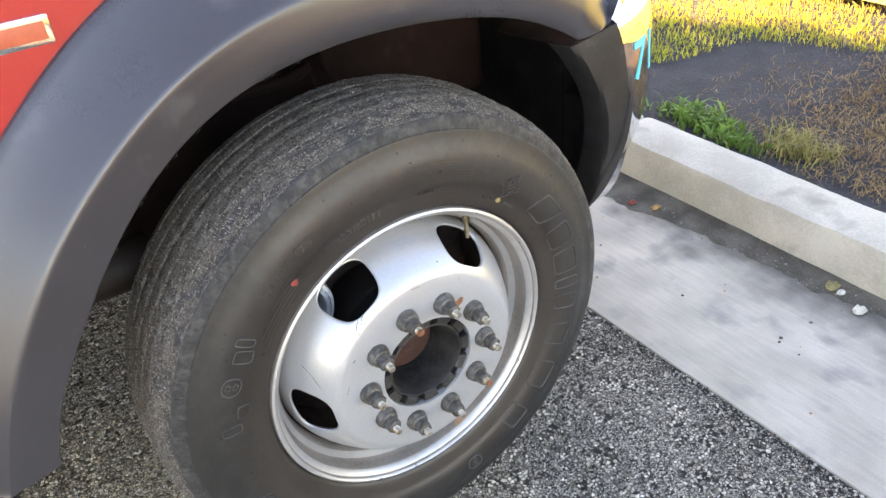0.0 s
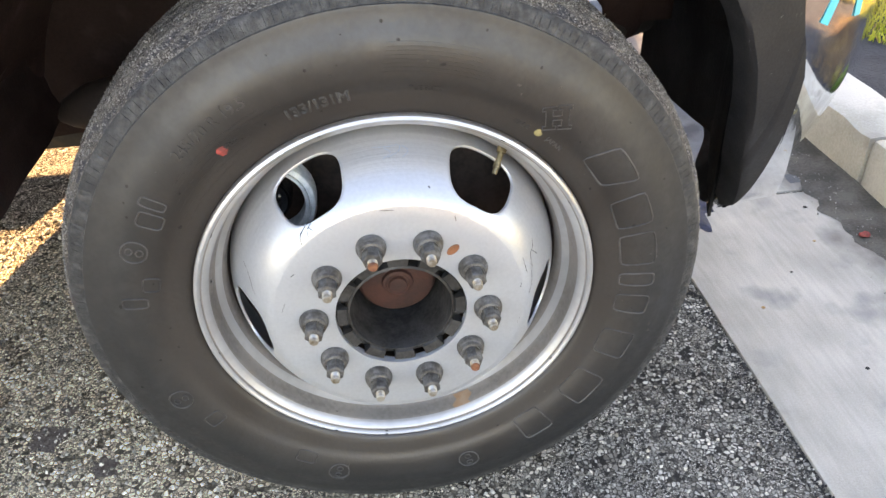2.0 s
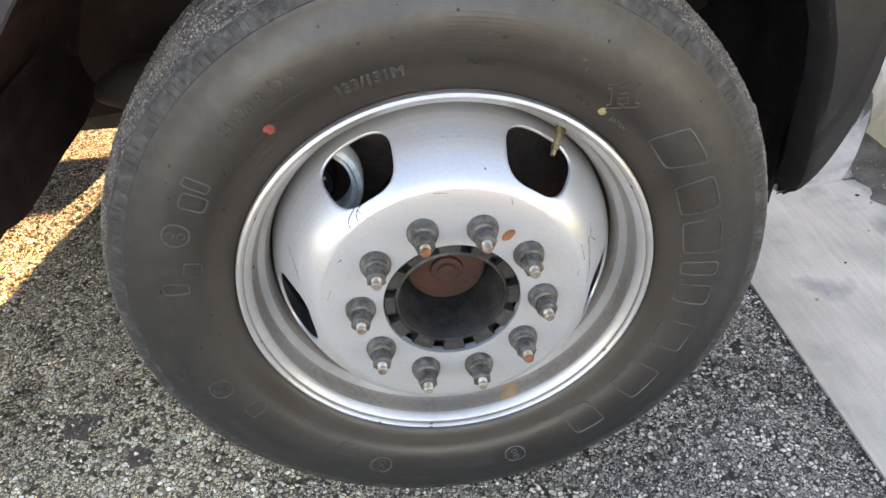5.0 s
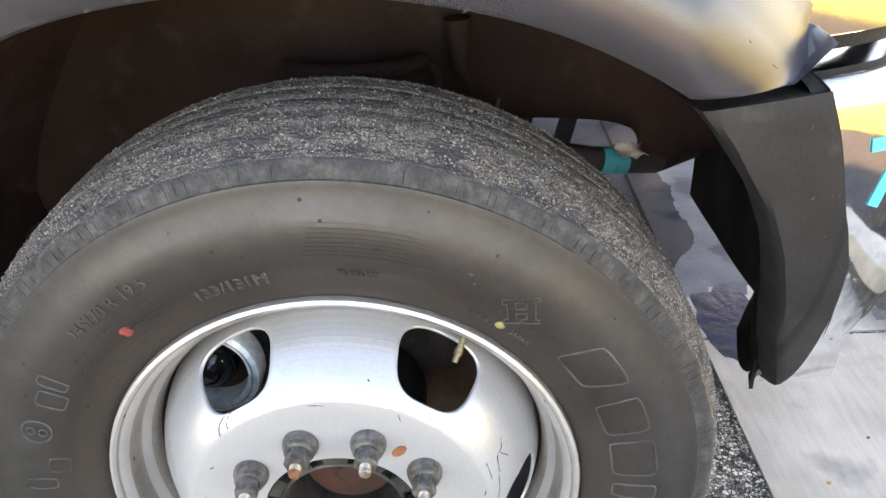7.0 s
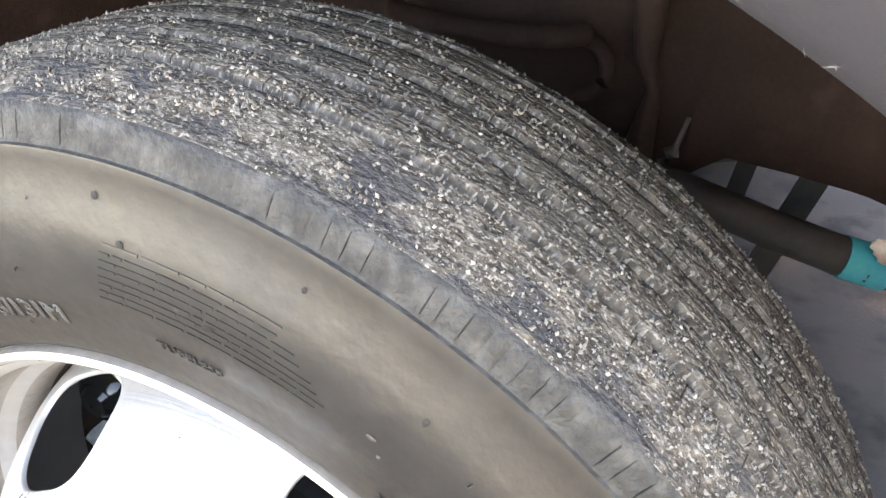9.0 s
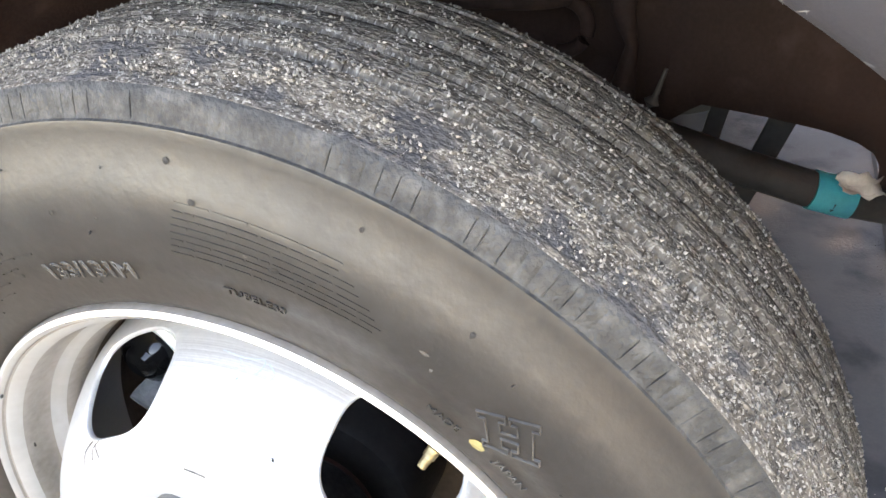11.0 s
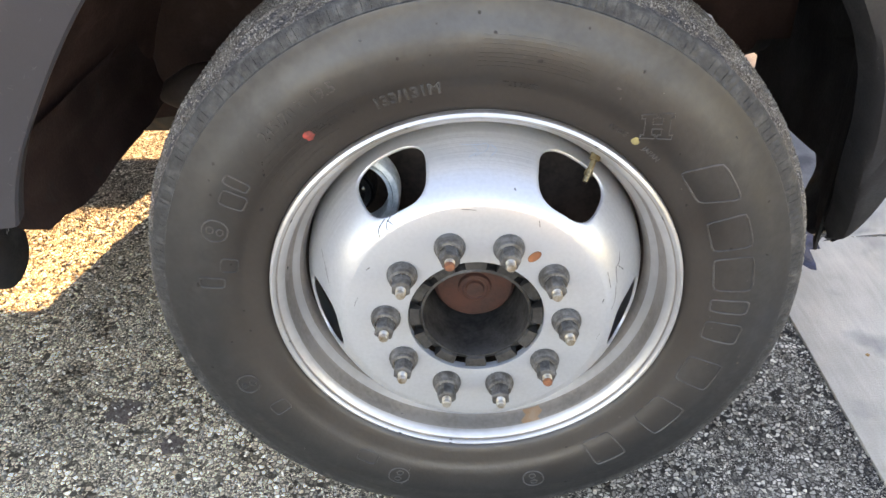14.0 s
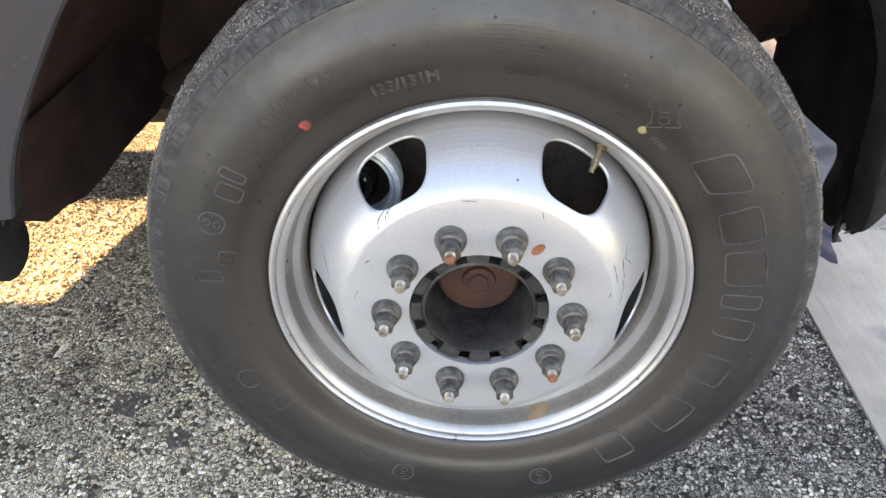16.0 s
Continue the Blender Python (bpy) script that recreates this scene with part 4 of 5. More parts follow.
HOOK = ((-0.62, 0.43), (-0.2, 0.44), (0.1, 0.5), (0.2, 0.6), (0.24, 0.632), (0.31, 0.627), (0.37, 0.620), (0.40, 0.612), (0.418, 0.603), (0.427, 0.590), (0.4305, 0.575), (0.432, 0.530), (0.455, 0.526),
        (0.475, 0.528), (0.488, 0.533), (0.498, 0.543), (0.504, 0.557), (0.512, 0.560), (0.56, 0.56))
for x in sorted({*np.linspace(-0.62, 0.56, 90), *np.linspace(0.40, 0.515, 60)}):
    foot = float(np.interp(x, *zip(*HOOK)))
    rows.append([(x, 0.62 + 0.015 * math.sin(11 * x) * (1 - u) * (x < 0.2), foot + (1.05 - foot) * u) for u in np.linspace(0, 1, 10)])
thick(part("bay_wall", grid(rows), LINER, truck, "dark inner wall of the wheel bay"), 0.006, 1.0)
# unseen box, added to cut light on the ground under the bumper
part("bumper_light_block", box((0.585, 0.80, 0.52), (0.70, 1.55, 0.90), 0.01), LINER, truck, "dark unseen box behind the bumper, added to cut light")
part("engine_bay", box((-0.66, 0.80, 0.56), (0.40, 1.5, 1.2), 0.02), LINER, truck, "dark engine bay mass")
part("far_bay_wall", box((-0.62, FAR - 0.66, 0.40), (0.5, FAR - 0.62, 1.2), 0.01), LINER, truck)

part("far_splash_guard", box((-0.57, FAR - 0.66, 0.52), (-0.55, FAR - 0.10, 0.7), 0.004), LINER, truck)

# suspension and steering pieces in the bay
arm = part("steering_arm", tube([(0.10, 0.60, 0.605), (0.20, 0.60, 0.598), (0.30, 0.605, 0.572), (0.39, 0.61, 0.553), (0.46, 0.635, 0.54), (0.53, 0.68, 0.545)], [0.019, 0.020, 0.020, 0.020, 0.022, 0.026], 16), IRON, truck, "dark bar with cyan tape")
part("tape", tube([(0.368, 0.608, 0.558), (0.41, 0.615, 0.5495)], 0.0216, 18), CYAN, arm, "cyan tape band")
rows = []
for u in np.linspace(-1, 1, 9):
    w = 0.013 + 0.003 * math.sin(7 * u)
    rows.append([pose(0.412, 0.60, 0.572, 35, 10, 25) @ Vector((0.026 * u + 0.002 * math.sin(9 * v), w * v, 0.004 * math.sin(4 * u + 2 * v) + 0.006 * v * v)) for v in np.linspace(-1, 1, 6)])
thick(part("tag", grid(rows), PAPER, arm, "torn white paper tag"), 0.0008)
for x, z, w, tilt in ((0.253, 0.54, 0.011, 8), (0.313, 0.515, 0.015, 15)):
    part("strap", box((-w, -0.004, -0.075), (w, 0.004, 0.20), 0.002, m=pose(x, 0.72, z, 0, tilt, 0)), IRON, truck, "dark hanging bar")
part("knob", tube([(0.189, 0.55, 0.640), (0.192, 0.55, 0.643), (0.196, 0.552, 0.655), (0.199, 0.553, 0.661), (0.206, 0.556, 0.69)], [0.004, 0.0085, 0.0085, 0.003, 0.002], 14), SCUFF, truck, "grey grease fitting")
part("bracket", tube([(0.15, 0.59, 0.80), (0.153, 0.59, 0.73), (0.166, 0.585, 0.70), (0.158, 0.58, 0.62)], [0.02, 0.012, 0.007, 0.018], 12), LINER, truck, "dark suspension bracket")
part("hook", tube([(0.09 + 0.03 * math.cos(a), 0.58, 0.715 + 0.028 * math.sin(a)) for a in np.linspace(1.9, -1.6, 14)], 0.008, 10), LINER, truck, "dark iron hook")
part("spring_seat", tube([(0.0 + 0.1 * math.cos(a), 0.57 + 0.05 * math.sin(a), 0.752) for a in np.linspace(3.3, 6.1, 18)], 0.011, 10), LINER, truck, "dark coil spring end")
part("spring_pad", tube([(-0.478, 0.42, 0.552), (-0.462, 0.42, 0.560), (-0.425, 0.42, 0.566), (-0.375, 0.42, 0.570), (-0.30, 0.42, 0.570)], [0.006, 0.022, 0.038, 0.044, 0.045], 22), BROWNRUBBER, truck, "brownish rubber spring pad")

# bumper: side profile (inset, z) swept along a plan curve
PLAN = smoothstep([(0.34, 0.098), (0.42, 0.105), (0.50, 0.118), (0.57, 0.145), (0.63, 0.188), (0.69, 0.26), (0.76, 0.37), (0.84, 0.52), (0.90, 0.78), (0.92, FAR / 2)], 90)
PLAN += [(x, FAR - y) for x, y in reversed(PLAN[:-1])]
SIDE = smoothstep([(0.15, 0.866), (0.05, 0.852), (0.012, 0.847), (0.002, 0.838), (-0.002, 0.80), (0.0, 0.74), (0.006, 0.68), (0.022, 0.61), (0.05, 0.54), (0.095, 0.46), (0.15, 0.39), (0.20, 0.34)], 34)


def bumper_rows(i0, i1, inset=0.0):
    rows = []
    for i in range(i0, i1):
        p, q = Vector((*PLAN[max(i - 1, 0)], 0)), Vector((*PLAN[min(i + 1, len(PLAN) - 1)], 0))
        d = (q - p).normalized()
        inward = Vector((-d.y, d.x, 0))
        rows.append([Vector((*PLAN[i], 0)) + inward * (o + inset) + Vector((0, 0, z)) for o, z in SIDE])
    return rows


SPLIT = next(i for i, p in enumerate(PLAN) if p[0] > 0.468)


def low(z):
    return max(0.0, (0.846 - z) / 0.506)


def lean(rows, first):
    """Draws the foot of the bumper's end forward, fading out round the corner."""
    for k, row in enumerate(rows):
        for v in row:
            v.x += lean_x(v.z, first + k)
    return rows


def lean_x(z, i):
    return 0.125 * low(z) ** 0.85 * max(0.0, 1 - max(0, i - SPLIT) / 40)


def rear_x(z):
    return float(np.interp(z, (0.32, 0.34, 0.40, 0.463, 0.50, 0.56, 0.61, 0.68, 0.735, 0.80, 0.84, 0.87), (0.543, 0.538, 0.512, 0.486, 0.472, 0.454, 0.444, 0.426, 0.402, 0.358, 0.324, 0.306)))


def side_inset(z):
    return float(np.interp(z, [p[1] for p in SIDE][::-1], [p[0] for p in SIDE][::-1]))


SIDE_LOW, SIDE_TOP, NZ = 0.34, 0.8465, 40


def cap_row(i, top, foot, inset=0.0):
    """One upright line over the bumper's end, from top to foot: u is 0 at its rear edge and 1 at the chrome."""
    p, q = Vector((*PLAN[max(i - 1, 0)], 0)), Vector((*PLAN[i + 1], 0))
    d = (q - p).normalized()
    inward = Vector((-d.y, d.x, 0))
    u = i / SPLIT
    row = []
    for n in range(NZ):
        z = top + (foot - top) * n / (NZ - 1)
        v = Vector((*PLAN[i], 0)) + inward * (side_inset(z) + max(0.0, SIDE_LOW - z) + inset) + Vector((0, 0, z))
        end = PLAN[SPLIT][0] + lean_x(z, SPLIT) + 0.25 * side_inset(z)
        rx = min(rear_x(z), end - 0.004)
        turn_in = 0.058 * max(0.0, 1 - u * (end - rx) / 0.03) ** 1.4
        v.x = rx + u * (end - rx) + 0.4 * turn_in
        v.y += turn_in
        if n == 0:
            v = v + inward * 0.10 - Vector((0, 0, 0.016))
        row.append(v)
    return row


rows = [cap_row(i, SIDE_TOP, 0.322 + 0.335 * (i / SPLIT) ** 1.25) for i in range(SPLIT + 1)]
cap_edge = [v.copy() for v in rows[0]]
lip_row = 27
lower = [[v + Vector((0.0, -0.0035 * min(1.0, n / 2), -0.001 * min(1.0, n / 2))) for n, v in enumerate(r[lip_row:])] for r in rows]
cap = part("bumper_end_cap", grid([r[:lip_row + 1] for r in rows]), BLACKCAP, truck, "black plastic bumper end cap with grey scuffs")
part("lower_lip", grid(lower), BLACKCAP, cap, "grey scuffed lower lip of the end cap")
crng = random.Random(15)
for k in range(34):
    i, n = crng.randrange(1, len(rows) - 1), crng.randrange(4, NZ - 1)
    p, du, dv = rows[i][n], (rows[i + 1][n] - rows[i][n]).normalized(), (rows[i][n - 1] - rows[i][n]).normalized()
    out = dv.cross(du).normalized()
    out = out if out.y < 0 else -out
    a, s = crng.uniform(0, 3.1), crng.uniform(0.001, 0.004)
    t, w = du * math.cos(a) + dv * math.sin(a), (dv * math.cos(a) - du * math.sin(a)) * 0.14
    p = p + out * 0.0012
    bm = bmesh.new()
    bm.faces.new([bm.verts.new(q) for q in (p - t * s - w * s * 0.3, p - t * s * 0.2 - w * s, p + t * s, p + t * s * 0.1 + w * s)])
    part("scuff", bm, PALEMARK, cap, smooth=False)
LAST = len(PLAN) - SPLIT
chrome = part("bumper", grid(lean(bumper_rows(SPLIT, LAST), SPLIT)), CHROME, truck, "polished chrome front bumper reflecting grass")
part("chrome_return", grid([cap_row(i, 0.72, 0.38, 0.004) for i in range(SPLIT // 3, SPLIT + 1)]), CHROME, chrome, "chrome lower edge under the end cap")
part("bumper_back", grid(lean(bumper_rows(SPLIT - 2, LAST, 0.006), SPLIT - 2)), BAFFLE, chrome, "dark back of the bumper")
inset = [[v + Vector((0.003, 0.006, 0)) for v in row] for row in rows]
part("cap_back", grid(inset), BAFFLE, cap, "dark back of the end cap")
part("far_bumper_cap", grid(bumper_rows(LAST - 1, len(PLAN))), BLACKCAP, truck, "black bumper cap on the far side")
# bezel and grille mass above the bumper
rows = []
for i in range(SPLIT - 6, LAST + 6):
    p, q = Vector((*PLAN[i - 1], 0)), Vector((*PLAN[i + 1], 0))
    d = (q - p).normalized()
    inward = Vector((-d.y, d.x, 0))
    rows.append([Vector((*PLAN[i], 0)) + inward * o + Vector((0, 0, z)) for o, z in ((0.10, 0.875), (0.05, 0.876), (0.038, 0.880), (0.036, 0.92), (0.05, 1.0), (0.08, 1.08), (0.12, 1.14))])
bezel = part("lamp_bezel", grid(rows), CHROMETUBE, truck, "bright bezel above the bumper")
# black strip put in for the shaded gap between bumper and bezel
part("bezel_gap", grid([[r[1] + Vector((0, 0, -0.014)), r[1] + Vector((0, 0, -0.001))] for r in rows]), BAFFLE, bezel, "black strip standing in for the dark gap under the bezel")

# torn plastic baffle behind the bumper
edge = [(0.322, 0.318), (0.334, 0.332), (0.338, 0.372), (0.346, 0.370), (0.350, 0.402), (0.360, 0.405), (0.372, 0.452), (0.45, 0.438), (0.52, 0.428), (0.60, 0.415), (0.70, 0.399), (0.80, 0.386), (0.797, 0.42), (0.788, 0.455), (0.772, 0.489), (0.765, 0.56)]
bm = bmesh.new()
top = [bm.verts.new((0.552 + 0.075 * (y - 0.36), y, 0.88)) for y, z in edge]
foot_v = [bm.verts.new((0.552 + 0.075 * (y - 0.36) + 0.004 * noise.noise((y * 30, 0, 0)), y, z)) for y, z in edge]
for k in range(len(edge) - 1):
    bm.faces.new((top[k], top[k + 1], foot_v[k + 1], foot_v[k]))
thick(part("front_baffle", bm, BAFFLE, truck, "torn black plastic baffle behind the bumper", smooth=False), 0.005)
rows = []
for v in cap_edge:
    g = low(v.z)
    rows.append([v + Vector((0.001, 0.001, 0)), v + Vector((0.012, 0.006, 0)), Vector((v.x + 0.045, v.y + 0.03, v.z)).lerp(Vector((0.552, 0.33, v.z)), 0.75 * g),
                 Vector((0.50, 0.20, v.z)).lerp(Vector((0.552, 0.335, v.z)), min(1.0, g * 1.1)), Vector((0.55, 0.335, v.z))])
part("bumper_inner_skin", grid(rows), BAFFLE, truck, "black inner side of the bumper end")

# painted body
def slab(name, pts, y0, y1, material, label):
    bm = bmesh.new()
    a = [bm.verts.new((x, y0, z)) for x, z in pts]
    b = [bm.verts.new((x, y1, z)) for x, z in pts]
    bm.faces.new(a), bm.faces.new(b)
    for k in range(len(pts)):
        m = (k + 1) % len(pts)
        bm.faces.new((a[k], a[m], b[m], b[k]))
    return part(name, bm, material, truck, label, smooth=False)


side = [arch(d, smooth_polar(OUTER, d) - 0.01, 0) for d in np.linspace(172, 60, 40)]
side = [(p[0], p[2]) for p in side]
outline = [(-0.72, 0.56)] + side + [(0.40, 1.06), (0.42, 1.16), (-0.2, 1.30), (-0.74, 1.36)]
fender = slab("fender", outline, 0.122, 0.147, REDPAINT, "glossy red front fender")
slab("far_fender", outline, FAR - 0.147, FAR - 0.122, REDPAINT, "red fender on the far side")
part("hood", grid([[(x, e + (FAR - 2 * e) * u, z + 0.05 * math.sin(math.pi * u)) for u in np.linspace(0, 1, 13)] for x, z, e in ((-0.78, 1.36, 0.13), (-0.2, 1.30, 0.13), (0.3, 1.22, 0.18), (0.5, 1.16, 0.34), (0.64, 1.08, 0.55), (0.70, 0.9, 0.62))]), REDPAINT, truck, "glossy red hood")
for y0, y1 in ((0.118, 0.16), (FAR - 0.16, FAR - 0.118)):
    part("door", box((-2.56, y0, 0.57), (-0.728, y1, 1.38), 0.02), REDPAINT, truck, "red cab door")
part("cab", box((-2.5, 0.15, 0.62), (-0.75, FAR - 0.15, 2.15), 0.10), REDPAINT, truck, "red cab")
part("service_body", box((-6.5, 0.10, 0.50), (-2.57, FAR - 0.10, 2.3), 0.04), REDPAINT, truck, "red service body behind the cab")
badge = part("badge", box((-0.475, 0.116, 1.032), (-0.363, 0.1215, 1.063), 0.003), CHROMETUBE, truck, "chrome framed badge on the red fender")
part("badge_face", box((-0.469, 0.1145, 1.038), (-0.369, 0.117, 1.057), 0.001), ORANGE, badge, "orange red badge face")
part("step_tube", tube([(-2.2, 0.13, 0.463), (-0.622, 0.13, 0.463)], 0.047, 24), CHROMETUBE, truck, "chrome tube side step")
part("step_end", tube([(-0.624, 0.13, 0.463), (-0.614, 0.13, 0.463), (-0.608, 0.13, 0.463)], [0.05, 0.05, 0.042], 24), BLACKCAP, truck, "black plastic end of the side step")
# gearbox to rear axle: unseen parts, added to block light under the truck
part("gearbox", box((-2.2, 0.85, 0.285), (-0.1, 1.45, 0.60), 0.04), IRON, truck, "dark block added for gearbox and drive parts to cut light under the cab")
part("chassis_rail", box((-6.4, 0.66, 0.42), (-0.66, 0.74, 0.60), 0.008), IRON, truck, "dark chassis rail")
part("far_chassis_rail", box((-6.4, FAR - 0.74, 0.42), (-0.66, FAR - 0.66, 0.60), 0.008), IRON, truck, "dark chassis rail on the far side")
part("cab_floor", box((-2.54, 0.17, 0.545), (-0.70, FAR - 0.17, 0.61), 0.006), IRON, truck, "dark floor pan under the cab")
part("bed_floor", box((-6.45, 0.13, 0.44), (-2.60, FAR - 0.13, 0.495), 0.006), IRON, truck, "dark floor pan under the service body")
for y in (0.07, FAR - 0.63):
    bm = lathe([(0.20, 0.0), (0.33, 0.0), (0.395, 0.02), (0.405, 0.05), (0.405, 0.51), (0.395, 0.54), (0.33, 0.56), (0.20, 0.56)], 48, (-4.3, y, 0.40), closed=True)
    part("rear_tyre", bm, RUBBER, truck, "black rear tyres under the service body")
part("rear_axle", tube([(-4.3, 0.3, 0.40), (-4.3, 1.0, 0.40), (-4.3, FAR / 2, 0.40), (-4.3, FAR - 1.0, 0.40), (-4.3, FAR - 0.3, 0.40)], [0.12, 0.09, 0.2, 0.09, 0.12], 20), IRON, truck, "dark rear axle")
# unseen; set lower and longer than the near step to place its shadow
part("far_step_tube", tube([(-2.2, FAR - 0.13, 0.37), (-0.46, FAR - 0.13, 0.37)], 0.048, 20), CHROMETUBE, truck, "chrome tube side step on the far side")
# ---- marks and lettering on the tyre and rim ----


def wall_y(r):
    pts = sorted(half)
    return float(np.interp(r, [p[0] for p in pts], [p[1] for p in pts]))


def on_wall(r, deg, proud=0.0):
    return Vector((r * math.cos(radians(deg)), wall_y(r) - proud, HUB_Z + r * math.sin(radians(deg))))


def font_mesh(text, size, outline=0.0, extrude=0.0009, shear=0.0, fat=0.0):
    """A flat text as mesh data: filled and raised, or only its raised outline."""
    cu = bpy.data.curves.new("text", "FONT")
    cu.body, cu.size, cu.shear = text, size, shear
    cu.offset = fat
    cu.align_x, cu.resolution_u = "CENTER", 3
    if outline:
        cu.fill_mode, cu.bevel_depth, cu.bevel_resolution = "NONE", outline, 0
    else:
        cu.extrude = extrude
    ob = bpy.data.objects.new("text", cu)
    me = bpy.data.meshes.new_from_object(ob)
    bpy.data.objects.remove(ob)
    return me


def wall_text(text, r, deg, size, name, outline=0.0, label="", squeeze=1.0, turned=0.0):
    """Raised writing round the sidewall, its foot towards the hub, centred at deg."""
    me = font_mesh(text, size, outline)
    for v in me.vertices:
        x, y, z = v.co
        x, y = x * squeeze, y - 0.35 * size
        x, y = x * math.cos(turned) - y * math.sin(turned), x * math.sin(turned) + y * math.cos(turned) + 0.35 * size
        rr = r + y
        v.co = on_wall(rr, deg - math.degrees(x / r), 0.0003 + z)
    me.materials.append(LETTER)
    ob = new(name, me)
    ob.parent = tyre
    return tagged(ob, label)


wall_text("245/70 R 19.5", 0.331, 125.5, 0.019, "size_lettering", label="raised tyre size lettering", squeeze=0.98)
wall_text("133/131M", 0.2915, 104.5, 0.0185, "load_lettering", 0.0009, "raised outlined load index")
wall_text("TUBELESS", 0.2975, 81, 0.009, "tubeless_lettering")
wall_text("MADE", 0.285, 57.0, 0.0085, "origin_lettering")
wall_text("JAPAN", 0.2855, 47.0, 0.0085, "origin_lettering")
wall_text("STEEL", 0.303, 124.5, 0.008, "steel_lettering")


def wall_loop(outline, r, deg, width, height, name, tw=0.0011):
    """A raised closed outline on the sidewall; outline in -0.5..0.5 both ways."""
    pts = [on_wall(r + v * height, deg - math.degrees(u * width / r), 0.0003) for u, v in outline]
    bm = bmesh.new()
    n = len(pts)
    rows = []
    for k, p in enumerate(pts):
        d = (pts[(k + 1) % n] - pts[k - 1]).normalized()
        s = d.cross(Vector((0, -1, 0))).normalized() * tw
        rows.append([p + s, p + s * 0.4 + Vector((0, -0.0013, 0)), p - s * 0.4 + Vector((0, -0.0013, 0)), p - s])
    rows.append(rows[0])
    grid(rows, bm)
    return part(name, bm, LETTER, tyre)


def rounded(n=28, e=3.0):
    out = []
    for k in range(n):
        a = 2 * math.pi * k / n
        c, s = math.cos(a), math.sin(a)
        q = (abs(c) ** e + abs(s) ** e) ** (-1 / e)
        out.append((0.5 * q * c, 0.5 * q * s))
    return out


# load range letter: an outlined H with slab serifs
quarter = [(0.10, 0.09), (0.16, 0.09), (0.16, 0.34), (0.04, 0.34), (0.04, 0.5), (0.55, 0.5), (0.55, 0.34), (0.43, 0.34), (0.43, 0.0)]
corners = [(u, v) for u, v in quarter] + [(u, -v) for u, v in reversed(quarter[:-1])]
corners += [(-u, -v) for u, v in quarter] + [(-u, v) for u, v in reversed(quarter[:-1])]
slab_h = []
for (u0, v0), (u1, v1) in zip(corners, corners[1:] + corners[:1]):
    slab_h += [(u0 + (u1 - u0) * f, v0 + (v1 - v0) * f) for f in (0.0, 0.06, 0.5, 0.94)]
turn_h = (math.cos(0.72), math.sin(0.72))
wall_loop([(u * turn_h[0] - v * turn_h[1], u * turn_h[1] + v * turn_h[0]) for u, v in slab_h], 0.3166, 51.5, 0.031, 0.031, "load_range_lettering", 0.0007)

# maker's mark: plain outlined blocks round the sidewall
for deg, w, slant in ((33, 0.052, 0.3), (19.5, 0.046, 0), (8.5, 0.05, 0), (-0.5, 0.02, 0), (-8, 0.03, 0), (-21, 0.045, 0), (-37, 0.055, 0), (-54.5, 0.045, 0)):
    wall_loop([(u + slant * v, v) for u, v in rounded(32, 9 if w > 0.03 else 6)], 0.320, deg, w, 0.046, "mark_block", 0.0013)
for deg in (158.5, 202, 250, 285):
    wall_loop(rounded(e=2.2), 0.333, deg, 0.03, 0.030, "mark_block")
    wall_loop(rounded(e=2), 0.339, deg, 0.009, 0.008, "mark_block", 0.0008)
    wall_loop(rounded(e=2), 0.327, deg, 0.009, 0.008, "mark_block", 0.0008)
for deg, r, w, h in ((150, 0.325, 0.02, 0.03), (146, 0.33, 0.012, 0.03), (167, 0.31, 0.02, 0.02), (172, 0.33, 0.015, 0.03), (212, 0.32, 0.02, 0.025), (240, 0.315, 0.03, 0.02)):
    wall_loop(rounded(e=6), r, deg, w, h, "mark_block")


def wall_bars(rows, name, rng):
    bm = bmesh.new()
    for r, d0, d1, h in rows:
        d = d0
        while d > d1:
            w = rng.uniform(0.8, 3.5)
            quad = [on_wall(r, d, 0.0005), on_wall(r, d - w, 0.0005), on_wall(r + h, d - w, 0.0005), on_wall(r + h, d, 0.0005)]
            lo = [bm.verts.new(q + Vector((0, 0.0014, 0))) for q in quad]
            hi = [bm.verts.new(q) for q in quad]
            bm.faces.new(hi)
            for k in range(4):
                bm.faces.new((lo[k], lo[(k + 1) % 4], hi[(k + 1) % 4], hi[k]))
            d -= w + rng.uniform(0.15, 0.4)
    return tagged(part(name, bm, RUBBER, tyre, "rows of fine raised bars", smooth=False), kind="stuff")


brng = random.Random(5)
wall_bars([(0.320 + 0.0047 * k, 90 - 0.2 * k, 68 + 0.8 * k, 0.0014) for k in range(8)], "fine_print", brng)
wall_bars([(0.283 + 0.0075 * k, 150 - 2 * k, 128 - 4 * k, 0.0013) for k in range(5)] + [(0.318, 140, 118, 0.0025)], "fine_print", brng)

def blob(centre_r, deg, size, material, name, seed, label="", stretch=1.0):
    rng = random.Random(seed)
    bm = bmesh.new()
    c = bm.verts.new(on_wall(centre_r, deg, 0.0009))
    ring = []
    for k in range(16):
        a = 2 * math.pi * k / 16
        s = size * rng.uniform(0.8, 1.15)
        ring.append(bm.verts.new(on_wall(centre_r + s * math.sin(a), deg - math.degrees(stretch * s * math.cos(a) / centre_r), 0.0006)))
    for k in range(16):
        bm.faces.new((c, ring[k], ring[(k + 1) % 16]))
    return part(name, bm, material, tyre, label, smooth=False)


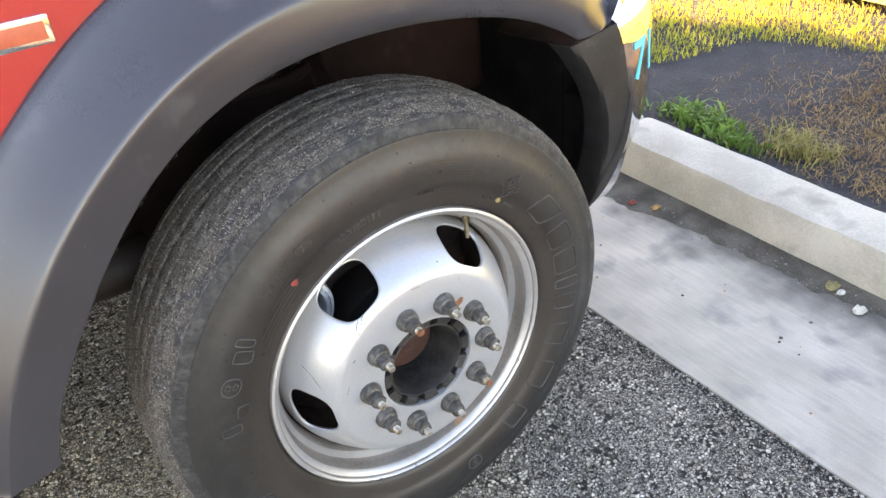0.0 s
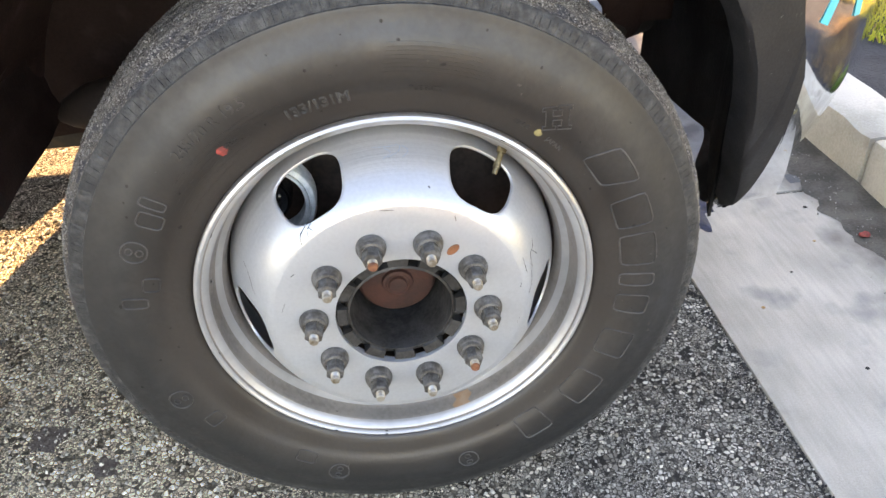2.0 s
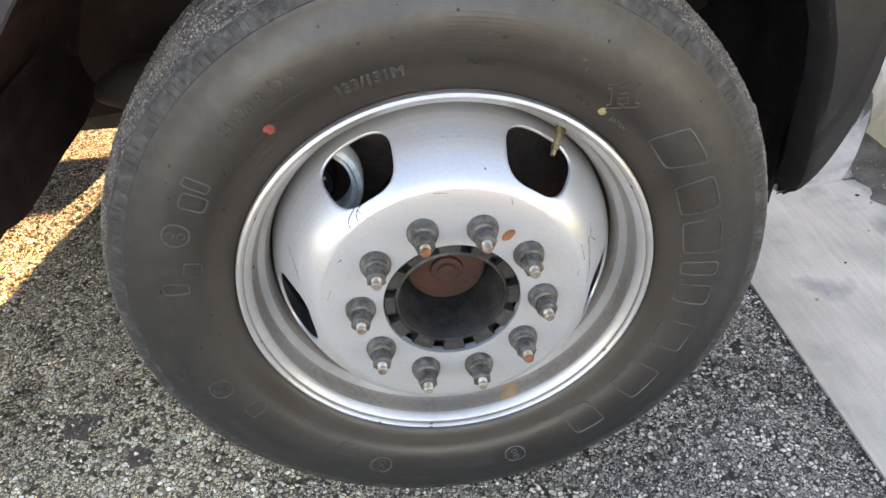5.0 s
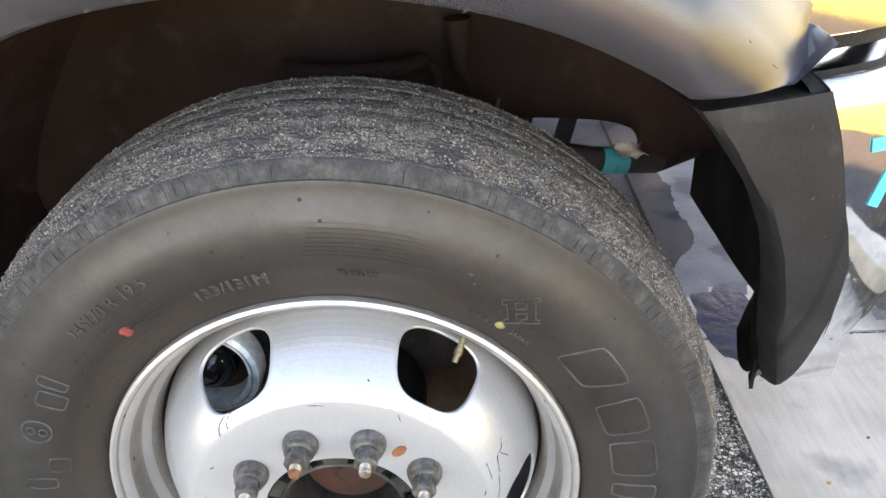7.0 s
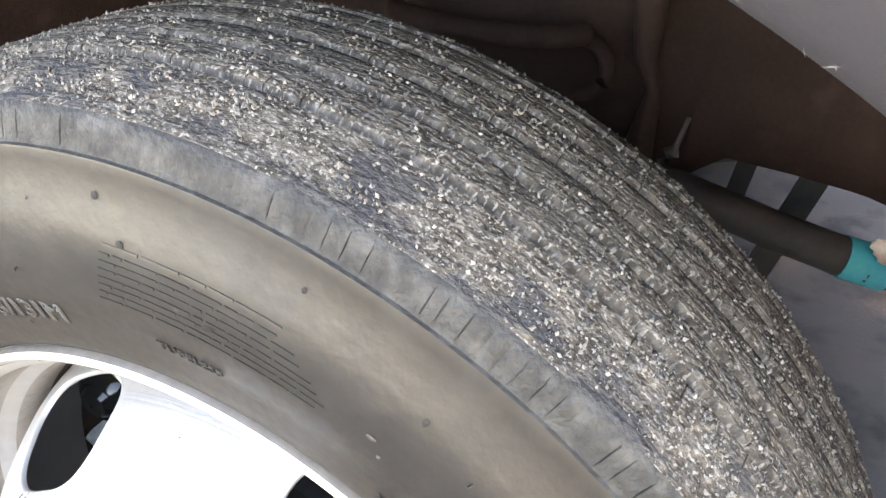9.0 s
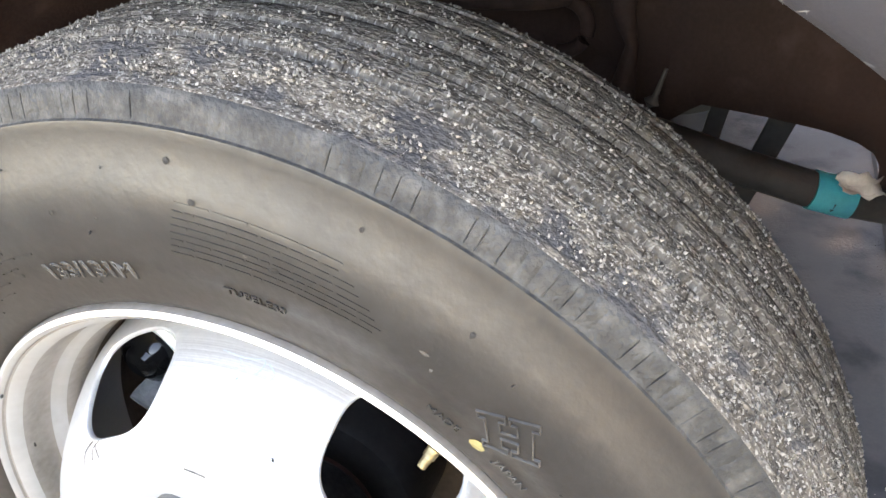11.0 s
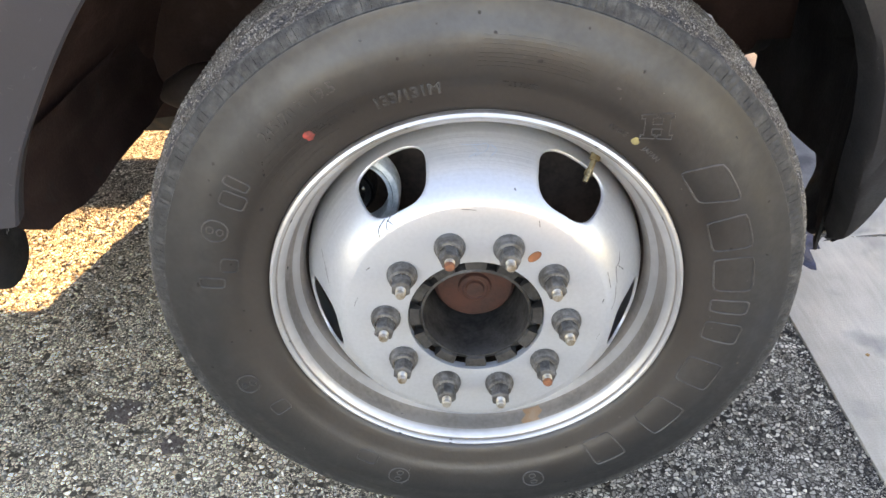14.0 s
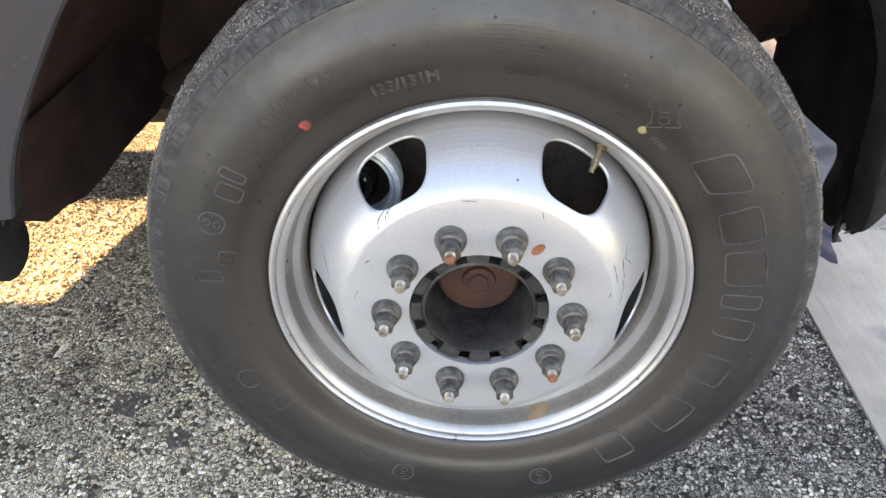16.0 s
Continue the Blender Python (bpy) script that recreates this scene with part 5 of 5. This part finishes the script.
blob(0.3045, 127.2, 0.0066, REDDOT, "paint_dot", 1, "faded red paint dot")
blob(0.2882, 52.2, 0.0048, YELLOWDOT, "paint_dot", 2, "faded yellow paint dot")
srng = random.Random(21)
for k in range(46):
    blob(srng.uniform(0.285, 0.378), srng.uniform(-70, 200), srng.uniform(0.0008, 0.0021), BLACKMARK if srng.random() < 0.75 else SCUFF, "speck", 100 + k, stretch=srng.uniform(0.6, 1.8))
# short rubber vents
for k in range(16):
    d = srng.uniform(0, 360)
    p = on_wall(srng.uniform(0.30, 0.372), d)
    part("rubber_vent", tube([p, p + Vector((srng.uniform(-0.002, 0.002), -0.003, srng.uniform(-0.002, 0.002)))], 0.0006, 6), RUBBER, tyre)


def cone_line(pts, w, material, name, seed):
    """A thin mark drawn over the disc through (degrees, arc length) points."""
    rng = random.Random(seed)
    path = smoothstep(pts, 6 * len(pts))
    bm = bmesh.new()
    rows = []
    for k, (a, s) in enumerate(path):
        a2, s2 = path[min(k + 1, len(path) - 1)]
        p = disc_point(s, radians(a))
        q = disc_point(s2, radians(a2)) if k + 1 < len(path) else p + Vector((1e-4, 0, 1e-4))
        n = Vector((p.x, -0.12, p.z - HUB_Z)).normalized()
        d = (q - p).normalized().cross(n).normalized() * 0.8 * w * rng.uniform(0.3, 1.2)
        rows.append([p + d + n * 0.0005, p - d + n * 0.0005])
    return part(name, grid(rows, bm), material, disc)


for n, (pts, w, m) in enumerate((
        ([(133, 0.159), (131, 0.15), (127, 0.145)], 0.0009, BLACKMARK), ([(128.5, 0.158), (127, 0.15), (124, 0.146)], 0.0008, BLACKMARK),
        ([(126, 0.149), (125, 0.158)], 0.0006, BLACKMARK), ([(160, 0.092), (163, 0.112), (168, 0.129)], 0.0007, BLACKMARK),
        ([(24, 0.12), (21, 0.127), (20, 0.137), (14, 0.142)], 0.0008, BLACKMARK), ([(16, 0.123), (20, 0.131)], 0.0006, BLACKMARK), ([(22, 0.152), (14, 0.154)], 0.0008, BLACKMARK),
        ([(13, 0.145), (7, 0.149), (3, 0.155)], 0.0010, BLACKMARK), ([(10, 0.165), (8, 0.167)], 0.0016, BLACKMARK), ([(63, 0.165), (61, 0.172)], 0.0007, BLACKMARK), ([(96, 0.165), (90, 0.167)], 0.0005, BLACKMARK),
        ([(172, 0.172), (166, 0.175)], 0.0004, BLACKMARK), ([(150, 0.172), (148, 0.174)], 0.0009, BLACKMARK), ([(-10, 0.165), (-14, 0.168)], 0.0008, BLACKMARK), ([(76, 0.137), (75.5, 0.139)], 0.0012, BLACKMARK),
        ([(95, 0.082), (90, 0.084), (86, 0.082), (86.5, 0.092), (90, 0.099)], 0.0006, BLUEMARK), ([(91, 0.085), (89, 0.093), (92, 0.101)], 0.0006, BLUEMARK), ([(85, 0.083), (83, 0.09), (85, 0.1)], 0.0006, BLUEMARK))):
    cone_line(pts, w, m, "scratch", n)

# chips on the rim lip and a rusty run on the rim
for k in range(26):
    a = srng.uniform(0, 360)
    s = srng.uniform(0.0008, 0.0024)
    r = srng.choice((0.2585, 0.2545, 0.2435, 0.247))
    y = {0.2585: 0.0742, 0.2545: 0.0766, 0.2435: 0.0975, 0.247: 0.0893}[r]
    c = Vector((r * math.cos(radians(a)), y, HUB_Z + r * math.sin(radians(a))))
    t = Vector((-math.sin(radians(a)), 0, math.cos(radians(a))))
    o = Vector((-math.cos(radians(a)) * 0.5, -0.5, -math.sin(radians(a)) * 0.5))
    bm = bmesh.new()
    bm.faces.new([bm.verts.new(c + o * 0.001 + t * s * 1.6 * math.cos(u) + Vector((0, 0.0, 0)) + o.cross(t).normalized() * s * 0.5 * math.sin(u)) for u in np.linspace(0, 6.28, 9)[:-1]])
    part("chip", bm, BLACKMARK, rim, smooth=False)
rows = []
for k, a in enumerate(np.linspace(-73, -67, 18)):
    cut = 0.4 + 0.6 * abs(noise.noise((k * 0.35, 1, 0))) * 2
    prof = [(0.2405, 0.113), (0.2425, 0.1035), (0.2440, 0.0955), (0.2455, 0.0905)]
    rows.append([((r - 0.0008) * math.cos(radians(a + 1.2 * math.sin(i * 2.0))), y - 0.0004, HUB_Z + (r - 0.0008) * math.sin(radians(a + 1.2 * math.sin(i * 2.0)))) for i, (r, y) in enumerate(prof)])
RUSTRUN = mat("rust_run", (0.5, 0.36, 0.26), (0.46, 0.28, 0.17), 0.4, metal=0.55, scale=40, fine=150, bump=0.1)
part("rust_run", grid(rows), RUSTRUN, rim, "thin rusty run on the rim")

# number on the bumper, laid on its curve
arc = [0.0]
for p, q in zip(PLAN, PLAN[1:]):
    arc.append(arc[-1] + math.dist(p, q))


def on_bumper(x_along, z, proud):
    x = float(np.interp(x_along, arc, [p[0] for p in PLAN]))
    y = float(np.interp(x_along, arc, [p[1] for p in PLAN]))
    x2 = float(np.interp(x_along + 0.004, arc, [p[0] for p in PLAN]))
    y2 = float(np.interp(x_along + 0.004, arc, [p[1] for p in PLAN]))
    d = Vector((x2 - x, y2 - y, 0)).normalized()
    inward = Vector((-d.y, d.x, 0))
    o = float(np.interp(z, [s[1] for s in SIDE][::-1], [s[0] for s in SIDE][::-1]))
    i = float(np.interp(x_along, arc, range(len(PLAN))))
    return Vector((x + lean_x(z, i), y, z)) + inward * (o - proud)


me = font_mesh("71", 0.10, extrude=0.0003, shear=0.15, fat=0.002)
s0 = float(np.interp(0.540, [p[0] for p in PLAN[:90]], arc[:90]))
for v in me.vertices:
    v.co = on_bumper(s0 + v.co.x * 1.12, 0.724 + v.co.y, 0.0012 + v.co.z)
me.materials.append(CYANPAINT)
ob = new("number", me)
ob.parent = chrome
tagged(ob, "light blue painted number")

# scratches and road specks on the flare
frng = random.Random(8)
for k in range(125):
    deg = frng.uniform(45, 170)
    l, c, o = (smooth_polar(q, deg) for q in (LIP, CREASE, OUTER))
    f = frng.random() ** (1.5 if k < 60 else 6)
    p = Vector(arch(deg, l + 0.003 + f * (c - l - 0.006), 0.050 - 0.050 * f))
    s = frng.uniform(0.001, 0.0045)
    t = Vector((frng.uniform(-1, 1), 0, frng.uniform(-1, 1))).normalized()
    rad = Vector((p.x - AC.x, 0, p.z - AC.z)).normalized()
    nrm = Vector((-0.5 * rad.x, -0.85, -0.5 * rad.z)).normalized()
    t = (t - nrm * t.dot(nrm)).normalized()
    w = nrm.cross(t) * s * 0.13
    p = p + nrm * 0.0014
    bm = bmesh.new()
    bm.faces.new([bm.verts.new(q) for q in (p - t * s - w * 0.3, p - t * s * 0.2 - w, p + t * s, p + t * s * 0.1 + w)])
    part("scratch", bm, PALEMARK, truck, smooth=False)

# ---- ground litter ----


def strip_depth(x, y):
    """How far inside the dark strip of asphalt under the engine a place lies."""
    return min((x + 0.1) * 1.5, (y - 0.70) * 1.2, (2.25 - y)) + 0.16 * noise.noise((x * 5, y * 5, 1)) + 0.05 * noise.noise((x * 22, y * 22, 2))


def on_asphalt(rng):
    while True:
        x, y = rng.uniform(-1.15, EDGE_X - 0.002), rng.uniform(-0.62, 1.15)
        if strip_depth(x, y) < 0.04:
            return (x, y, 0.0005), (0, 0, 1)


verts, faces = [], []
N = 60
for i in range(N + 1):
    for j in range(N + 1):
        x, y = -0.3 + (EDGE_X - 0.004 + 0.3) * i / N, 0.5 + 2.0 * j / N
        verts.append((x, y, 0.0035 + 0.002 * noise.noise((x * 30, y * 30, 0)) if strip_depth(x, y) > 0 else -0.003))
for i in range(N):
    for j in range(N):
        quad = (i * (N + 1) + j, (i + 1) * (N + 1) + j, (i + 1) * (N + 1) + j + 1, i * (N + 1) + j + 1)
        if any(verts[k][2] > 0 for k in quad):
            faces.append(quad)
tagged(raw("dark_strip", verts, faces, DARKGROUND, None, "smooth dark asphalt under the engine", smooth=True), category="oil stain", kind="stuff")


tagged(stones(random.Random(3), 26000, on_asphalt, (0.0012, 0.0054), "asphalt_aggregate", None, "pale stones standing proud of worn asphalt", STONE), category="stones")


OILSPOT = mat("oil_spot", (0.11, 0.082, 0.064), (0.21, 0.17, 0.142), 0.85, scale=120, fine=260, bump=0.8, dist=0.002, spec=0.15)
for x, y, r in ((-0.640, 0.297, 0.030), (-0.612, 0.362, 0.014), (-0.520, 0.215, 0.022)):
    bm = bmesh.new()
    mid = bm.verts.new((x, y, 0.0016))
    ring = []
    for k in range(40):
        a = 2 * math.pi * k / 40
        n = 1 + 0.7 * noise.noise((2.5 * math.cos(a) + x * 9, 2.5 * math.sin(a), y * 9)) + 0.3 * noise.noise((8 * math.cos(a), 8 * math.sin(a), x * 30))
        ring.append(bm.verts.new((x + r * n * math.cos(a), y + r * n * math.sin(a), 0.0008)))
    for k in range(40):
        bm.faces.new((mid, ring[k], ring[(k + 1) % 40]))
    tagged(obj("oil_spot", bm, OILSPOT), "dark brown oil spot soaked into the asphalt", "oil stain", "oil spots", "stuff")


def on_seam(rng):
    return (EDGE_X + rng.gauss(-0.012, 0.010), rng.uniform(-1.2, 1.6), 0.001), (0, 0, 1)


tagged(stones(random.Random(4), 2600, on_seam, (0.001, 0.004), "seam_grit", None, "dark crumbled grit along the concrete edge", IRON), category="grit")


def on_gutter(rng):
    return (KERB_X - abs(rng.gauss(0, 0.07)), rng.uniform(-1.5, 2.5), 0.012), (0, 0, 1)


tagged(stones(random.Random(6), 2500, on_gutter, (0.0008, 0.0032), "gutter_grit", None, "loose grit in the gutter", GRIT), category="grit")
rows = []
for y in np.linspace(-3, 5, 700):
    w = 0.075 + 0.04 * noise.noise((0, y * 2.2, 0)) + 0.03 * noise.noise((0, y * 11, 4)) + 0.02 * noise.noise((0, y * 21, 4)) + 0.007 * noise.noise((0, y * 70, 8)) + max(0.0, 0.05 * min(1.0, (y - 0.1) / 0.7)) * (y > 0.1)
    rows.append([(KERB_X + 0.004, y, 0.016), (KERB_X - 0.4 * w, y, 0.0135), (KERB_X - 0.8 * w, y, 0.010), (KERB_X - w, y, 0.0066)])
tagged(obj("gutter_dirt", grid(rows), DIRT), "dark dirt washed against the kerb", "dirt", kind="stuff")

lrng = random.Random(9)
for k in range(20):
    x, y = lrng.uniform(EDGE_X + 0.03, KERB_X - 0.02), lrng.uniform(-0.7, 0.95)
    s = lrng.uniform(0.0018, 0.0055)
    bm = bmesh.new()
    bmesh.ops.create_icosphere(bm, subdivisions=1, radius=s)
    for v in bm.verts:
        v.co = Vector((v.co.x * lrng.uniform(0.7, 1.4), v.co.y * lrng.uniform(0.7, 1.2), v.co.z * 0.35)) + Vector((x, y, 0.0075))
    tagged(obj("debris", bm, lrng.choice((BLACKMARK, BLACKMARK, DIRT, DRY)), smooth=False), "small dark crumb of debris on concrete", "debris", "crumbs")
for x, y, m, s, lab in ((1.132, -0.098, PAPER, 0.014, "crumpled white paper scrap in the gutter"), (1.16, -0.03, PAPER, 0.009, "white plastic scrap in the gutter"), (1.17, 0.0, YELLOWDOT, 0.016, "yellow straw piece in the gutter"),
                        (1.10, 0.62, REDDOT, 0.010, "faded pink wrapper scrap beside the kerb"), (1.13, 0.55, DRY, 0.012, "dry leaf in the gutter")):
    bm = bmesh.new()
    bmesh.ops.create_icosphere(bm, subdivisions=2, radius=s)
    for v in bm.verts:
        v.co = Vector((v.co.x * 1.3, v.co.y, v.co.z * 0.5)) + Vector(noise.noise_vector(v.co * 160)) * s * 0.5 + Vector((x, y, 0.014))
    tagged(obj("scrap", bm, m, smooth=False), lab, "litter")

# stained concrete under the engine; shade beneath the truck is in its grey too
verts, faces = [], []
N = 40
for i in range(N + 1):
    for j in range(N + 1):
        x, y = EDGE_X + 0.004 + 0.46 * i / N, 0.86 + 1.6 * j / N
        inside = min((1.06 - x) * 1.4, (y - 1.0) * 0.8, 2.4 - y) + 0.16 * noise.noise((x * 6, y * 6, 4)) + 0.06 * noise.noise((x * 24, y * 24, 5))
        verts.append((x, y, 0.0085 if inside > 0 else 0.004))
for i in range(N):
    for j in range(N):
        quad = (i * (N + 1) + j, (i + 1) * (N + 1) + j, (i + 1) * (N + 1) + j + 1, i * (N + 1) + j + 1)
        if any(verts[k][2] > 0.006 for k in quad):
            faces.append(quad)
tagged(raw("stain_shade", verts, faces, STAINSHADE, None, "grey stained concrete under the engine, with shade in its colour", smooth=True), category="stain", kind="stuff")
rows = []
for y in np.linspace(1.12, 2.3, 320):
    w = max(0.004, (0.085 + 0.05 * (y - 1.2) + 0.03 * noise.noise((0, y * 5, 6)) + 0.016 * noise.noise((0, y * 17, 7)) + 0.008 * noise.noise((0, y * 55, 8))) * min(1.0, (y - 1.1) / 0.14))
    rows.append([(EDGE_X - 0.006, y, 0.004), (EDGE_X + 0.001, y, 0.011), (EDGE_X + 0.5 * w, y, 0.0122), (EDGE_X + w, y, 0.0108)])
tagged(obj("dark_edge", grid(rows), DARKGROUND), "dark band over the edge of the concrete", "oil stain", kind="stuff")

# tar smear over the slab joint
bm = bmesh.new()
c = (0.745, 0.885)
mid = bm.verts.new((*c, 0.0125))
ring1, ring2 = [], []
for k in range(48):
    a = 2 * math.pi * k / 48
    n = 1 + 0.35 * noise.noise((2.2 * math.cos(a), 2.2 * math.sin(a), 7)) + 0.06 * noise.noise((7 * math.cos(a), 7 * math.sin(a), 2))
    ring1.append(bm.verts.new((c[0] + 0.05 * n * math.cos(a), c[1] + 0.10 * n * math.sin(a), 0.010 + 0.004 * noise.noise((5 * math.cos(a), 5 * math.sin(a), 1)))))
    ring2.append(bm.verts.new((c[0] + 0.078 * n * math.cos(a), c[1] + 0.155 * n * math.sin(a), 0.0066)))
for k in range(48):
    m = (k + 1) % 48
    bm.faces.new((mid, ring1[k], ring1[m]))
    bm.faces.new((ring1[k], ring2[k], ring2[m], ring1[m]))
tagged(obj("tar_smear", bm, TAR), "glossy blue-black tar smear on the concrete joint", "tar", kind="stuff")

# ---- plants on the verge ----


def blades(rng, count, place, height, width, name, label, category, material, lean=0.5):
    verts, faces = [], []
    for k in range(count):
        x, y = place(rng)
        z = 0.10 + 0.02 * noise.noise((x * 2, y * 2, 0))
        h = rng.uniform(*height)
        a, b = rng.uniform(0, 6.28), rng.uniform(0, 6.28)
        w = width * rng.uniform(0.6, 1.3)
        wx, wy = w * math.cos(a), w * math.sin(a)
        lx, ly = lean * h * rng.random() * math.cos(b), lean * h * rng.random() * math.sin(b)
        n = len(verts)
        verts += [(x - wx, y - wy, z), (x + wx, y + wy, z), (x + wx * 0.8 + lx * 0.35, y + wy * 0.8 + ly * 0.35, z + h * 0.6), (x - wx * 0.8 + lx * 0.35, y - wy * 0.8 + ly * 0.35, z + h * 0.6), (x + lx, y + ly, z + h * (1 - 0.25 * lean))]
        faces += [(n, n + 1, n + 2, n + 3), (n + 3, n + 2, n + 4)]
    return tagged(raw(name, verts, faces, material, None, label), category=category, kind="stuff")


def lawn(rng):
    while True:
        x, y = 1.45 + 5.5 * rng.random() ** 1.8, -0.6 + 6.5 * rng.random() ** 1.3
        if x + 0.9 * y > 3.02 + 0.25 * noise.noise((x * 2, y * 2, 5)) and rng.random() < 0.75 + 0.5 * noise.noise((x * 1.5, y * 1.5, 9)):
            return x, y


blades(random.Random(31), 110000, lawn, (0.015, 0.055), 0.0024, "grass", "sunlit yellow-green grass on the verge", "grass", GRASS, 0.9)
blades(random.Random(32), 16000, lawn, (0.02, 0.06), 0.0016, "dry_grass", "dry brown grass among the green", "dry grass", DRY, 1.2)
blades(random.Random(33), 9500, lambda r: (1.45 + 1.1 * r.random() ** 0.8, r.gauss(0.16, 0.26)), (0.01, 0.05), 0.0016, "straw", "matted brown straw beside the kerb", "straw", DRY, 2.2)
blades(random.Random(34), 420, lambda r: (r.gauss(1.52, 0.035), r.gauss(0.72, 0.07)), (0.03, 0.075), 0.006, "weed", "green weed clump behind the kerb", "weed", WEED, 1.0)
blades(random.Random(35), 420, lambda r: (r.gauss(1.58, 0.04), r.gauss(0.40, 0.05)), (0.04, 0.085), 0.0022, "grass_tuft", "pale olive grass tuft behind the kerb", "grass", OLIVE, 1.2)
blades(random.Random(36), 160, lambda r: (r.gauss(1.48, 0.03), r.gauss(0.55, 0.05)), (0.02, 0.05), 0.005, "weed", "small green weed behind the kerb", "weed", WEED, 1.0)


# ---- unseen tree, added to shade the kerb, slabs and verge ----
BARK = mat("bark", (0.16, 0.12, 0.09), (0.09, 0.07, 0.055), 0.9, scale=12, fine=90, bump=0.9, dist=0.01)
LEAF = mat("leaf", (0.06, 0.1, 0.025), (0.04, 0.075, 0.02), 0.5, scale=4, fine=50, bump=0.0, island=0.35)
tree = tagged(new("tree"), "small leafy tree added out of view to shade the kerb and verge", "tree")
trng = random.Random(77)
bm = tube([(3.20, 6.9, 0.05), (3.22, 6.9, 0.25), (3.18, 6.92, 0.9), (3.23, 6.95, 1.5), (3.2, 6.95, 2.0)], [0.15, 0.11, 0.095, 0.085, 0.07], 14)
LOBES = (((2.92, 7.2, 2.45), (0.82, 0.9, 0.55)), ((3.8, 6.2, 2.42), (0.72, 0.7, 0.3)), ((3.1, 6.8, 2.4), (0.7, 0.7, 0.35)), ((2.85, 9.2, 2.45), (0.85, 1.0, 0.5)), ((4.05, 7.55, 2.4), (0.5, 0.55, 0.22)), ((4.4, 6.95, 2.38), (0.5, 0.5, 0.2)))
for centre, size in LOBES:
    for k in range(4):
        tip = Vector(centre) + Vector([trng.uniform(-0.6, 0.6) * s for s in size])
        mid = Vector((3.2, 6.95, 1.85)).lerp(tip, 0.5) + Vector((0, 0, -0.1))
        tube([(3.2, 6.95, 1.7), mid, tip], [0.05, 0.03, 0.012], 8, bm)
part("trunk", bm, BARK, tree)
verts, faces = [], []
for k in range(27000):
    centre, size = LOBES[k % 6 if k % 7 else 0]
    d = Vector([trng.gauss(0, 1) for _ in range(3)]).normalized() * trng.random() ** 0.5
    bumpy = 0.86 + 0.22 * noise.noise(d * 3.0)
    p = Vector(centre) + Vector([a * b * bumpy for a, b in zip(d, size)])
    q = Euler([trng.uniform(0, 6.28) for _ in range(3)]).to_matrix()
    s = trng.uniform(0.035, 0.06)
    n = len(verts)
    verts += [tuple(p + q @ Vector(c)) for c in ((-s, 0, 0), (0, -0.5 * s, 0.1 * s), (s, 0, 0), (0, 0.5 * s, 0.1 * s))]
    faces.append((n, n + 1, n + 2, n + 3))
tagged(raw("crown", verts, faces, LEAF, tree), kind="stuff")
